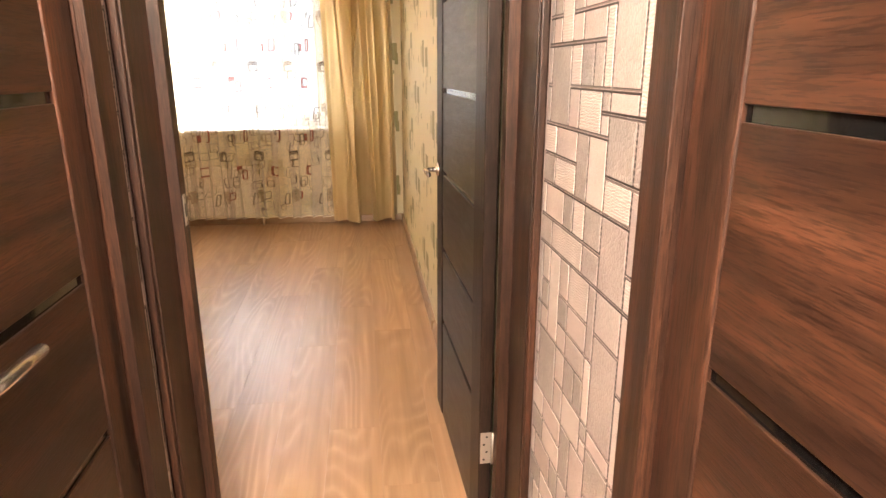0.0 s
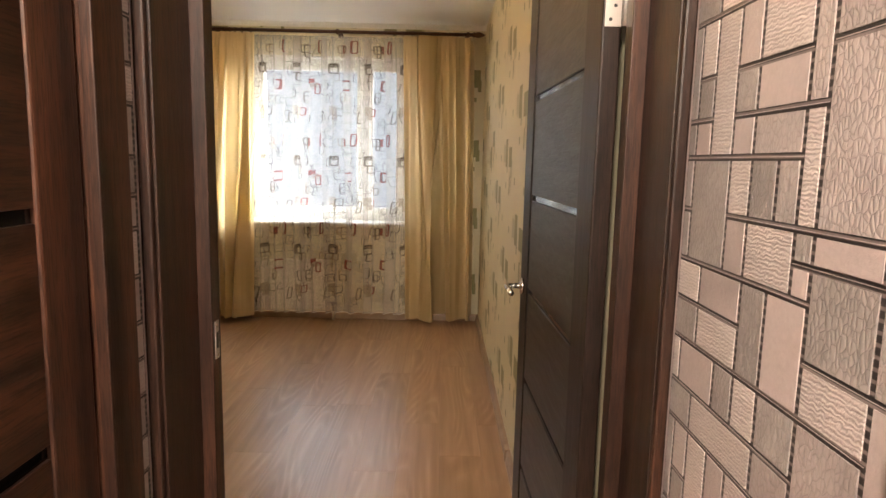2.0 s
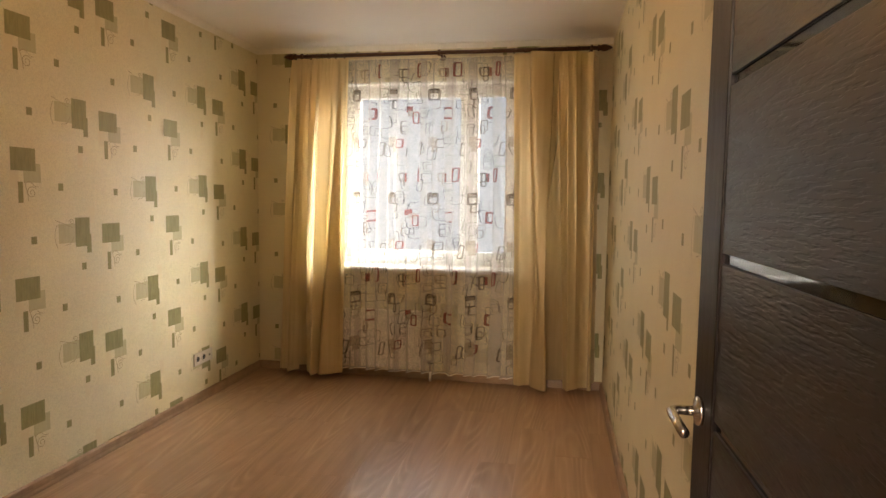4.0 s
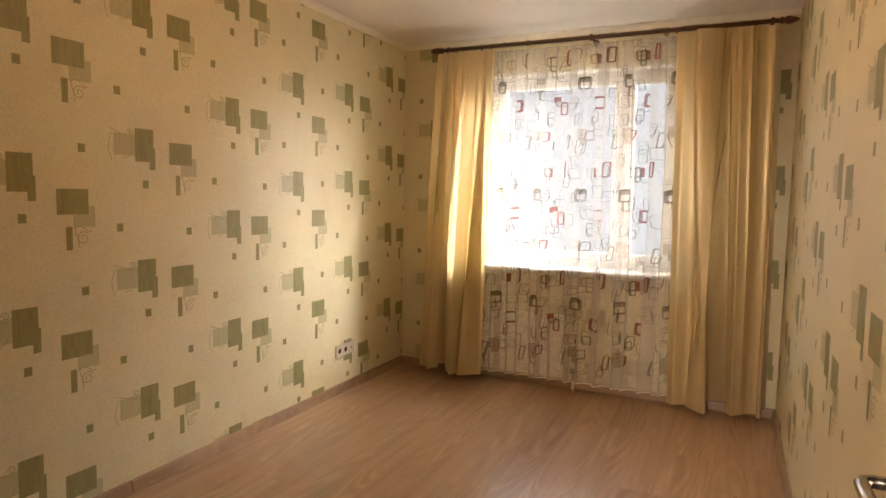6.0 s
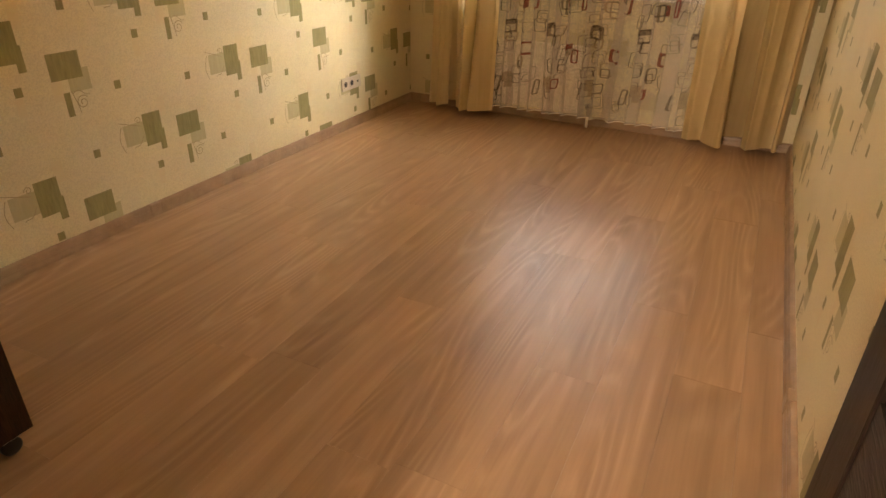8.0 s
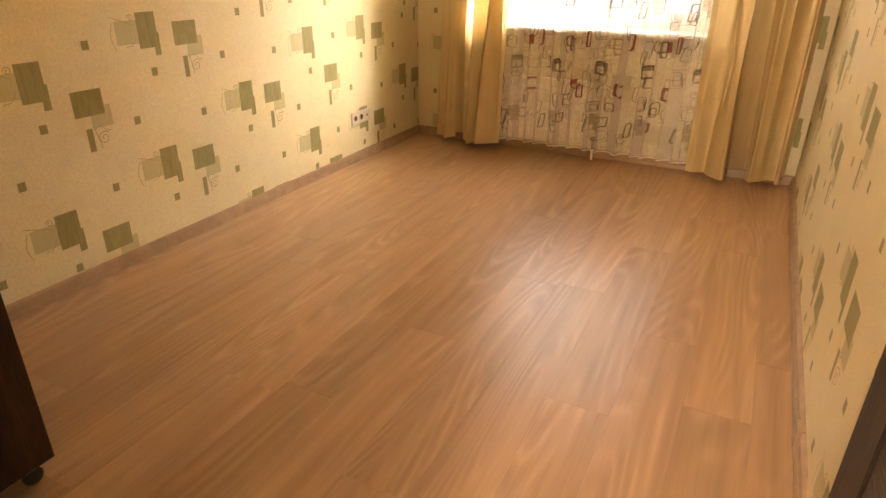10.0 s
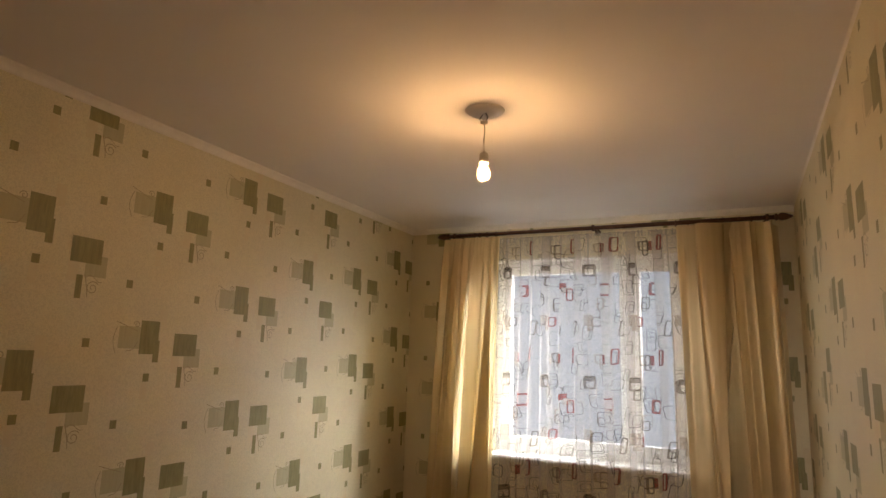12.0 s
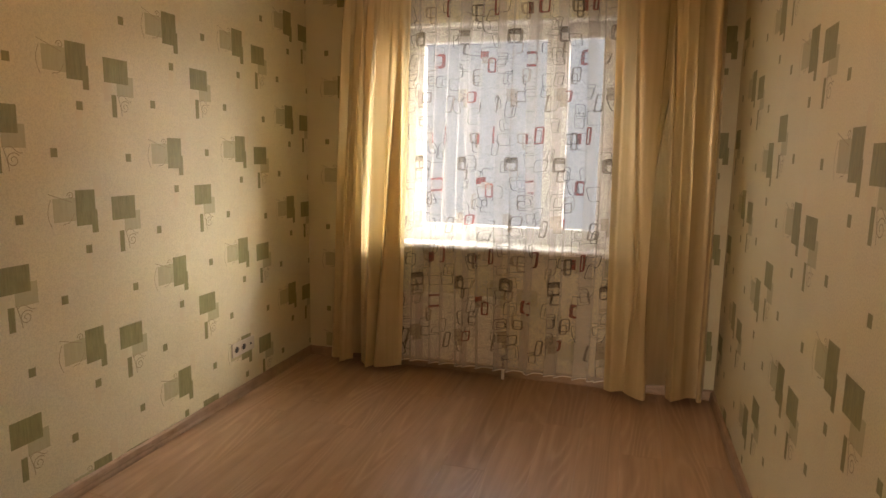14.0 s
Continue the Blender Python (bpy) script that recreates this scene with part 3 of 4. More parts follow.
# side door in the left hall wall, shut; local x runs towards +y
side_l = door_leaf("side_door", "shut dark brown narrow door with black glass strips", LD1 - LD0 - 0.012,
                   Matrix.Translation((HL - 0.022, LD0 + 0.006, 0.008)) @ pose(0, 0, 0, 0, 0, 90))
lever_handle(side_l, 0.066, 0.985, -1, 1)
lock = part("lock_rose", lathe([(0, 0.0), (0.024, 0.0), (0.024, 0.006), (0.021, 0.009), (0, 0.009)], Matrix.Translation((0.066, -0.018, 0.91)) @ pose(0, 0, 0, 90, 0, 0), 28), CHROME, side_l, "chrome lock rose", True)
part("thumb_turn", boxes(((0.061, -0.042, 0.90), (0.071, -0.027, 0.92)), bev=0.003), CHROME, lock)
for hz in (1.69, 0.28):
    hinge = part("hinge", lathe([(0, -0.055), (0.0065, -0.052), (0.0075, -0.045), (0.0075, 0.045), (0.0065, 0.052), (0, 0.055)], Matrix.Translation((LD1 - LD0 - 0.004, -0.026, hz)), 14), STEEL, side_l, "steel hinge", True)
# side door in the right hall wall, shut
side_r = door_leaf("side_door", "shut dark brown door with horizontal grain and black glass strips", RD1 - RD0 - 0.012,
                   Matrix.Translation((HR + 0.022, RD1 - 0.006, 0.008)) @ pose(0, 0, 0, 0, 0, -90))


def side_casing(name, xface, sgn, y0, y1, w, label):
    """Casing round a side door on a hall wall; sgn points into the hall."""
    ob = tagged(new(name), label, "door frame", "", "structure")
    x0, x1 = xface + sgn * 0.0005, xface + sgn * 0.013
    for a, b in ((y0 - w, y0), (y1, y1 + w)):
        part("casing", boxes(((x0, a, 0), (x1, b, 2.05 + w)), bev=0.004), WOOD_V, ob)
        e = b if a < y0 else a
        part("bead", boxes(((x0, e - 0.004, 0), (x1 + sgn * 0.004, e + 0.004, 2.05)), bev=0.0018), WOOD_V, ob)
        d = -0.0119 if a < y0 else 0.0119
        part("lining", boxes(((xface - sgn * 0.1, e, 0), (xface - sgn * 0.0002, e + d, 2.0495))), WOOD_V, ob)
    part("head_casing", boxes(((x0, y0 + 0.0005, 2.052), (x1, y1 - 0.0005, 2.05 + w)), bev=0.004), WOOD_H, ob)
    return ob


side_casing("door_2", HL, 1, LD0, LD1, 0.088, "dark brown casing of the narrow side door")
side_casing("door_3", HR, -1, RD0, RD1, 0.075, "dark brown casing of the side door")

# ---- window ----
window = tagged(new("window_1"), "white plastic window with two sashes", "window", "", "structure")


def ring_frame(x0, x1, z0, z1, y0, y1, w, bev=0.004):
    return boxes(((x0, y0, z0), (x0 + w, y1, z1)), ((x1 - w, y0, z0), (x1, y1, z1)),
                 ((x0 + w, y0, z0), (x1 - w, y1, z0 + w)), ((x0 + w, y0, z1 - w), (x1 - w, y1, z1)), bev=bev)


part("window_frame", ring_frame(WX0, WX1, WZ0, WZ1, YB + 0.10, YB + 0.17, 0.055), WHITE_PVC, window)
part("mullion", boxes(((-0.53, YB + 0.10, WZ0 + 0.055), (-0.47, YB + 0.17, WZ1 - 0.055)), bev=0.003), WHITE_PVC, window)
for a, b in ((WX0 + 0.045, -0.507), (-0.493, WX1 - 0.045)):
    sash = part("sash", ring_frame(a, b, WZ0 + 0.045, WZ1 - 0.045, YB + 0.085, YB + 0.155, 0.06), WHITE_PVC, window)
    pane = part("pane", boxes(((a + 0.058, YB + 0.118, WZ0 + 0.103), (b - 0.058, YB + 0.124, WZ1 - 0.103))), GLASS, sash)
    pane.visible_shadow = False
part("reveal", boxes(((WX0, YB + 0.001, WZ1 - 0.012), (WX1, YB + 0.1, WZ1 - 0.001))), WHITE_PVC, window)
sill = tagged(part("window_sill", boxes(((WX0 - 0.12, YB - 0.13, WZ0 - 0.03), (WX1 + 0.12, YB + 0.099, WZ0 + 0.001)), bev=0.008), WHITE_PVC), "white plastic window sill", "window sill", "", "structure")

# ---- curtains and rod ----
ROD_Y, ROD_Z = 5.832, 2.366
rod = thing("curtain_rod", "brown wooden curtain rod with pointed finials", "curtain rod")
along = pose(0, 0, 0, 0, 90, 0)
part("pole", lathe([(0, 0), (0.0135, 0), (0.0135, 2.13), (0, 2.13)], Matrix.Translation((-1.745, ROD_Y, ROD_Z)) @ along, 20), WOOD_ROD, rod, "", True)
fin = [(0, 0), (0.0135, 0), (0.021, 0.004), (0.021, 0.012), (0.015, 0.017), (0.0155, 0.022), (0.023, 0.034), (0.0235, 0.045), (0.018, 0.066), (0.009, 0.088), (0.004, 0.097), (0, 0.099)]
part("finial", lathe(fin, Matrix.Translation((0.383, ROD_Y, ROD_Z)) @ along, 20), WOOD_ROD, rod, "pointed turned finial", True)
part("finial", lathe(fin, Matrix.Translation((-1.743, ROD_Y, ROD_Z)) @ pose(0, 0, 0, 0, -90, 0), 20), WOOD_ROD, rod, "pointed turned finial", True)
for bx in (-1.70, -0.688, 0.345):
    b = part("bracket", tube([(bx, YB - 0.004, ROD_Z), (bx, YB - 0.05, ROD_Z), (bx, ROD_Y + 0.016, ROD_Z)], 0.009, 12), WOOD_ROD, rod, "", True)
    part("bracket_collar", lathe([(0.0138, -0.009), (0.021, -0.008), (0.0225, 0), (0.021, 0.008), (0.0138, 0.009)], Matrix.Translation((bx, ROD_Y, ROD_Z)) @ along, 18), WOOD_ROD, b, "", True)
    part("bracket_foot", lathe([(0, 0), (0.022, 0), (0.02, 0.008), (0, 0.009)], Matrix.Translation((bx, YB - 0.001, ROD_Z)) @ pose(0, 0, 0, 90, 0, 0), 18), WOOD_ROD, b, "", True)


def torus(r, t, m, bm=None):
    return lathe([(r + t * math.cos(a), t * math.sin(a)) for a in [2 * math.pi * k / 10 for k in range(11)]], m, 20, bm)


ring_mesh = mesh_of(torus(0.0175, 0.0035, along), "curtain_ring", True)
ring_mesh.materials.append(WOOD_ROD)


def fold(u, s, folds, fine, seed):
    """Depth of the hanging folds, towards the room: a few broad ridges, narrow creases, fine gathers under the heading."""
    d = 0.0
    for u0, w, h, top, low, drift in folds:
        g = (u - u0 - drift * s - 0.01 * math.sin(4 * s + 7 * u0)) / w
        d += h * math.exp(-g * g) * (top * (1 - s) + low * s)
    d += 0.022 * math.sin(2 * math.pi * (fine * u + seed + 0.2 * math.sin(3 * s)))
    d += 0.06 * math.sin(2 * math.pi * (2.6 * fine * u + seed)) * max(0, 1 - 9 * s)
    return d


def drape_fn(xt0, xt1, xb0, xb1, zt, zb, y, folds, fine, amp, seed, outer=None):
    def at(u, s, off=0.0):
        e = s ** 0.8
        x = (xt0 + (xt1 - xt0) * u) * (1 - e) + (xb0 + (xb1 - xb0) * u) * e
        f = fold(u, s, folds, fine, seed)
        f2 = fold(min(1, u + 0.02), s, folds, fine, seed)
        x += 0.25 * amp * (f2 - f) / 0.02 * 0.12
        if outer is not None:                       # the outer edge turns back to the wall
            back = max(0.0, (u - 0.9) / 0.1 if outer else (0.1 - u) / 0.1)
            return Vector((x, y - amp * f * (1 - back) + off + 0.168 * back * back, zt + (zb - zt) * s - 0.012 * max(0.0, f) * s))
        sag = -0.012 * f * s
        return Vector((x, y - amp * f + off, zt + (zb - zt) * s + sag))
    return at


# place across, width, height, weight at the heading, weight at the hem, sideways drift
FOLDS_L = ((0.04, 0.05, 0.7, 0.5, 1.0, 0.0), (0.20, 0.085, 1.0, 0.3, 1.1, 0.02), (0.11, 0.018, -0.5, 0.9, 0.3, 0.02), (0.375, 0.02, -2.0, 0.05, 1.5, 0.03), (0.30, 0.014, 0.5, 0.9, 0.2, 0.0),
           (0.56, 0.13, 1.2, 0.3, 1.3, 0.02), (0.47, 0.012, 0.45, 1.0, 0.1, -0.03), (0.80, 0.028, -0.7, 0.2, 0.9, -0.03), (0.875, 0.02, 1.0, 0.1, 1.2, -0.05), (0.97, 0.05, 0.5, 0.5, 0.8, 0.0))
FOLDS_R = ((0.09, 0.10, 0.6, 0.2, 0.8, 0.0), (0.245, 0.04, 0.6, 0.5, 0.9, 0.05), (0.36, 0.065, 1.0, 0.3, 1.4, 0.05), (0.475, 0.036, -2.1, 0.02, 1.5, 0.02),
           (0.40, 0.016, 0.9, 1.0, 0.0, 0.04), (0.48, 0.016, 0.8, 1.0, 0.0, -0.04), (0.44, 0.018, -0.8, 1.0, 0.0, 0.0), (0.64, 0.10, 0.9, 0.4, 1.1, 0.02), (0.745, 0.04, 0.4, 0.9, 0.3, 0.03),
           (0.85, 0.035, -0.5, 0.5, 0.6, 0.02), (0.93, 0.05, 0.8, 0.5, 1.0, 0.0))
FOLDS_T = tuple((0.03 + 0.056 * k + 0.012 * math.sin(5.1 * k), 0.013 + 0.004 * math.sin(3.3 * k), 1.0, 0.8, 1.0, 0.01 * math.sin(2.7 * k)) for k in range(18))


def cloth(name, at, nx, nz, mat, label, category="curtain", hem=0.0):
    bm = bmesh.new()
    ss = [i / nz for i in range(nz + 1)]
    vs = [[bm.verts.new(at(j / nx, s)) for j in range(nx + 1)] for s in ss]
    for i in range(nz):
        for j in range(nx):
            bm.faces.new([vs[i][j], vs[i][j + 1], vs[i + 1][j + 1], vs[i + 1][j]])
    ob = part(name, bm, mat, None, "", True)
    return tagged(ob, label, category)


left_fn = drape_fn(-1.79, -1.338, -1.905, -1.385, ROD_Z - 0.024, 0.062, 5.822, FOLDS_L, 7, 0.06, 0.23, 0)
right_fn = drape_fn(-0.172, 0.405, -0.128, 0.443, ROD_Z - 0.024, 0.058, 5.822, FOLDS_R, 7, 0.06, 0.62, 1)
cur_l = cloth("curtain", left_fn, 200, 60, SATIN, "gold satin curtain hanging in deep folds from the rod")
cur_r = cloth("curtain", right_fn, 240, 60, SATIN, "wide gold satin curtain with a pinched heading")


def hem(parent, at, name="hem"):
    """Turned-up bottom hem, a second layer on the front."""
    bm = bmesh.new()
    rows = [[bm.verts.new(at(j / 160, s, -0.0018)) for j in range(161)] for s in (0.965, 0.98, 0.999)]
    for a, b in zip(rows, rows[1:]):
        for j in range(160):
            bm.faces.new([a[j], a[j + 1], b[j + 1], b[j]])
    part(name, bm, SATIN, parent, "", True)


hem(cur_l, left_fn)
hem(cur_r, right_fn)
for xs in ((-1.66, -1.62, -1.585, -1.54, -1.50, -1.445, -1.375), (-0.17, -0.095, -0.02, 0.035, 0.10, 0.19, 0.26)):
    for x in xs:
        r = tagged(part("curtain_ring", ring_mesh, None, None, "", False, Matrix.Translation((x, ROD_Y, ROD_Z - 0.003)) @ pose(0, 0, 0, 0, 0, (x * 977) % 14 - 7)), "brown wooden curtain ring on the rod", "curtain ring", "curtain rings")

tulle_fn = drape_fn(-1.50, -0.04, -1.50, -0.03, ROD_Z - 0.03, 0.085, 5.866, FOLDS_T, 12, 0.014, 0.41)
tulle = cloth("sheer_curtain", tulle_fn, 300, 30, TULLE, "white sheer curtain printed with outlined squares in grey, brown and red")


def on_tulle(u, z):
    return tulle_fn(min(1, max(0, u)), min(1, max(0, (ROD_Z - 0.03 - z) / (ROD_Z - 0.03 - 0.085))), -0.0012)


def outline(bm, cx, cz, w, h, t, skew=0.0, rnd=0.25):
    """A hollow rounded rectangle of line width t printed on the sheer; cx, w in metres across the cloth."""
    W = 1.46
    inner, outer = [], []
    for k in range(28):
        a = 2 * math.pi * k / 28 + 0.112
        c, s = math.cos(a), math.sin(a)
        e = 2 / (2 / rnd if rnd > 1 else 6.0)
        px, pz = math.copysign(abs(c) ** e, c), math.copysign(abs(s) ** e, s)
        for lst, g in ((outer, 0.0), (inner, t)):
            x, z = px * (w / 2 - g), pz * (h / 2 - g)
            lst.append(bm.verts.new(on_tulle((cx + x + skew * z + 1.50) / W, cz + z + 0.1 * skew * x)))
    for k in range(28):
        j = (k + 1) % 28
        bm.faces.new([outer[k], outer[j], inner[j], inner[k]])


def patch(bm, cx, cz, w, h):
    W, n, m = 1.46, 6, 4
    g = [[bm.verts.new(on_tulle((cx - w / 2 + w * i / n + 1.50) / W, cz - h / 2 + h * j / m)) for i in range(n + 1)] for j in range(m + 1)]
    for j in range(m):
        for i in range(n):
            bm.faces.new([g[j][i], g[j][i + 1], g[j + 1][i + 1], g[j + 1][i]])


rng = random.Random(11)
pl, pb, pr, pe = bmesh.new(), bmesh.new(), bmesh.new(), bmesh.new()


def ok(v, zz):
    return -1.47 < v < -0.07 and 0.15 < zz < 2.27


def both(bm, x, z, w, h, t, skew=0.0):
    if ok(x, z):
        outline(bm, x, z, w, h, t, skew)


for ci in range(-1, 6):
    q = (0.62, 1.0, 0.8, 1.1, 0.7, 0.9, 1.0)[ci + 1]        # how far the gathers squeeze this stripe
    for ri in range(-1, 4):
        x, z = -1.30 + ci * 0.285, 2.065 - ri * 0.73
        both(pb, x, z + 0.02, 0.075 * q, 0.085, 0.011)
        if ok(x, z + 0.045):
            patch(pb, x, z + 0.045, 0.06 * q, 0.034)
        both(pb if ci % 2 else pe, x + 0.012, z - 0.045, 0.06 * q, 0.07, 0.007, 0.05)
        xr, zr = x + 0.115, z - 0.11
        if ci % 3 != 1:
            both(pr, xr, zr, 0.07 * q, 0.085, 0.014, 0.04)
        else:
            if ok(xr, zr + 0.03):
                patch(pr, xr, zr + 0.03, 0.05 * q, 0.04)
            both(pr, xr + 0.035, zr - 0.03, 0.045 * q, 0.085, 0.008)
            if ok(xr + 0.02, zr):
                patch(pe, xr + 0.02, zr, 0.04, 0.04)
        both(pb if (ci + ri) % 2 else pe, x + 0.075, z - 0.20, 0.06 * q, 0.08, 0.006, 0.03)
        both(pb, x + 0.068, z - 0.225, 0.04 * q, 0.06, 0.006)
        if ok(x, z - 0.33):
            patch(pe, x - 0.005, z - 0.31, 0.06 * q, 0.07)
            patch(pe, x + 0.005, z - 0.36, 0.045 * q, 0.04)
        both(pr if ci % 2 else pb, x + 0.045, z - 0.32, 0.045 * q, 0.065, 0.007, 0.05)
        both(pb if ci % 2 else pe, x + 0.07, z - 0.56, 0.07 * q, 0.065, 0.008, -0.06)
        both(pb if ci % 2 else pe, x + 0.078, z - 0.575, 0.045 * q, 0.1, 0.008)
        both(pr, x + 0.17, z - 0.54, 0.03 * q, 0.1, 0.008, 0.03)
        if ok(x + 0.10, z + 0.17):
            patch(pr, x + 0.10, z + 0.17, 0.018, 0.06)
        both(pb, x + 0.20, z - 0.36, 0.03, 0.1, 0.007, 0.1)
        for k in range(15):
            lx, lz = x + rng.uniform(-0.14, 0.14), z + 0.16 - 0.73 * (k + rng.random()) / 15
            w, h = rng.uniform(0.045, 0.085) * q, rng.uniform(0.06, 0.1)
            sk = rng.uniform(-0.2, 0.2)
            both(pl, lx, lz, w, h, 0.0026, sk)
            if k % 2:
                both(pl, lx + 0.006, lz - 0.004, w * 0.6, h * 0.62, 0.0024, sk)
for bm, mt, nm in ((pl, T_LINE, "grey_line_print"), (pb, T_BROWN, "brown_print"), (pr, T_RED, "red_print"), (pe, T_BEIGE, "beige_print")):
    tagged(part(nm, bm, mt, tulle), kind="stuff")
# places where the sheer lies double in a pleat
for k, (u0, u1) in enumerate(((0.12, 0.15), (0.235, 0.262), (0.335, 0.375), (0.47, 0.495), (0.585, 0.63), (0.71, 0.735), (0.815, 0.85))):
    bm = bmesh.new()
    rows = [[bm.verts.new(tulle_fn(u0 + (u1 - u0) * i / 8 + 0.012 * math.sin(k * 2.1 + 1.5 * j / 24), j / 24, 0.0035 + 0.003 * math.sin(math.pi * i / 8))) for i in range(9)] for j in range(25)]
    for p, q in zip(rows, rows[1:]):
        for i in range(8):
            bm.faces.new([p[i], p[i + 1], q[i + 1], q[i]])
    part("pleat", bm, TULLE, tulle, "", True)
part("hem_cord", tube([tulle_fn(k / 200, 0.999) for k in range(201)], 0.0028, 6), WHITE_ENAMEL, tulle, "weighted white hem", True)
# gathered heading of the sheer
bm = bmesh.new()
for k in range(40):
    x = -1.36 + 1.19 * (k + rng.uniform(-0.3, 0.3)) / 40
    tube([(x, 5.858, ROD_Z - 0.03), (x + rng.uniform(-0.012, 0.012), 5.85, ROD_Z - 0.045), (x + rng.uniform(-0.006, 0.006), 5.852, ROD_Z - 0.066)], rng.uniform(0.003, 0.007), 6, bm)
tagged(part("gathered_heading", bm, TULLE, tulle, "gathered ruffle along the top", True), kind="stuff")

# ---- radiator ----
rad = thing("radiator", "white steel panel radiator below the window", "radiator")
RX0, RX1, RZ0, RZ1 = -1.70, -0.80, 0.10, 0.515
bm = boxes(((RX0, 5.895, RZ0), (RX1, 5.91, RZ1)), bev=0.004)
for k in range(21):
    x = RX0 + 0.04 + k * 0.04
    box(bm, (x, 5.890, RZ0 + 0.03), (x + 0.022, 5.896, RZ1 - 0.03), 0.0025)
part("front_panel", bm, WHITE_ENAMEL, rad)
part("back_panel", boxes(((RX0, 5.95, RZ0), (RX1, 5.962, RZ1)), bev=0.003), WHITE_ENAMEL, rad)
for x in (RX0 - 0.002, RX1 - 0.001):
    part("side_cover", boxes(((x, 5.893, RZ0 + 0.02), (x + 0.003, 5.965, RZ1 + 0.004))), WHITE_ENAMEL, rad)
bm = boxes(((RX0, 5.894, RZ1 + 0.001), (RX1, 5.9, RZ1 + 0.005)), ((RX0, 5.957, RZ1 + 0.001), (RX1, 5.963, RZ1 + 0.005)))
for k in range(int((RX1 - RX0) / 0.016)):
    box(bm, (RX0 + k * 0.016, 5.9, RZ1 + 0.001), (RX0 + k * 0.016 + 0.007, 5.957, RZ1 + 0.005))
part("grille", bm, WHITE_ENAMEL, rad)
v = part("valve", tube([(RX1 + 0.002, 5.93, RZ0 + 0.05), (RX1 + 0.05, 5.93, RZ0 + 0.05), (RX1 + 0.055, 5.93, RZ0 + 0.04), (RX1 + 0.055, 5.93, RZ0 - 0.03)], 0.011, 12), CHROME, rad, "", True)
part("valve_cap", lathe([(0, 0), (0.016, 0), (0.018, 0.012), (0.016, 0.04), (0, 0.043)], Matrix.Translation((RX1 + 0.06, 5.918, RZ0 + 0.05)) @ pose(0, 0, 0, 90, 0, 0), 16), BLACK_PLASTIC, v, "black valve cap", True)
for px in (RX1 + 0.055, RX0 + 0.12):
    part("pipe", tube([(px, 5.93, RZ0 - 0.03 if px > RX0 + 0.2 else RZ0 + 0.01), (px, 5.93, 0.0)], 0.0095, 12), WHITE_ENAMEL, rad, "", True)

# ---- double socket on the left wall ----
sock = thing("wall_socket", "ivory double power socket with a small outlet", "socket")
SY, SZ = 5.19, 0.285
part("face_plate", boxes(((XL, SY - 0.10, SZ - 0.04), (XL + 0.010, SY + 0.112, SZ + 0.04)), bev=0.003), SOCKET_IVORY, sock)
for k, dy in enumerate((-0.062, 0.006, 0.074)):
    o = Matrix.Translation((XL + 0.0102, SY + dy, SZ)) @ pose(0, 0, 0, 0, 90, 0)
    if k < 2:
        w = part("outlet", lathe([(0.027, 0), (0.026, 0.003), (0.021, 0.003), (0.0195, -0.001), (0, -0.001)], o, 24), SOCKET_IVORY, sock, "", True)
        part("well", lathe([(0.0175, 0.0), (0, 0.0008)], o, 20), BLACK_PLASTIC, w, "dark round socket well")
    else:
        part("jack", boxes(((XL + 0.0101, SY + dy - 0.008, SZ - 0.006), (XL + 0.0115, SY + dy + 0.008, SZ + 0.006))), BLACK_PLASTIC, sock)

# ---- lamp ----
BX, BY = -0.722, 3.946
lamp = thing("pendant_bulb", "bare lit bulb on a short cable from a ceiling plate", "lamp")
part("ceiling_plate", lathe([(0, 0), (0.08, 0), (0.077, -0.004), (0.07, -0.009), (0.03, -0.011), (0, -0.011)], Matrix.Translation((BX, BY, H)), 36), GREY_PLATE, lamp, "grey round ceiling plate", True)
part("hook", tube([(BX, BY, H - 0.01), (BX + 0.004, BY, H - 0.03), (BX - 0.008, BY, H - 0.042), (BX - 0.014, BY, H - 0.03)], 0.0022, 8), STEEL, lamp, "", True)
part("connector", boxes(((BX - 0.016, BY - 0.008, H - 0.058), (BX + 0.012, BY + 0.006, H - 0.044)), bev=0.003), SOCKET_IVORY, lamp, "terminal block with wire ends")
part("wire_end", tube([(BX + 0.004, BY, H - 0.045), (BX + 0.014, BY, H - 0.03), (BX + 0.004, BY, H - 0.012)], 0.0022, 8), BLACK_PLASTIC, lamp, "", True)
part("wire_end", tube([(BX - 0.012, BY, H - 0.047), (BX - 0.022, BY - 0.002, H - 0.034), (BX - 0.008, BY, H - 0.016)], 0.0022, 8), BLACK_PLASTIC, lamp, "", True)
part("cable", tube([(BX - 0.002, BY, H - 0.055), (BX + 0.001, BY, H - 0.09), (BX - 0.002, BY, H - 0.125), (BX, BY, H - 0.178)], 0.0028, 8), SOCKET_IVORY, lamp, "", True)
part("lamp_holder", lathe([(0, 0), (0.008, 0), (0.0165, -0.006), (0.018, -0.012), (0.0195, -0.045), (0, -0.045)], Matrix.Translation((BX, BY, H - 0.176)), 24), GREY_PLATE, lamp, "grey bulb holder", True)
bulb = part("bulb", lathe([(0.0125, 0.0), (0.014, -0.01), (0.023, -0.028), (0.0265, -0.042), (0.025, -0.056), (0.017, -0.067), (0.007, -0.0715), (0, -0.072)], Matrix.Translation((BX, BY, H - 0.222)), 24), BULB_GLASS, lamp, "clear pear bulb", True)
bulb.visible_shadow = False
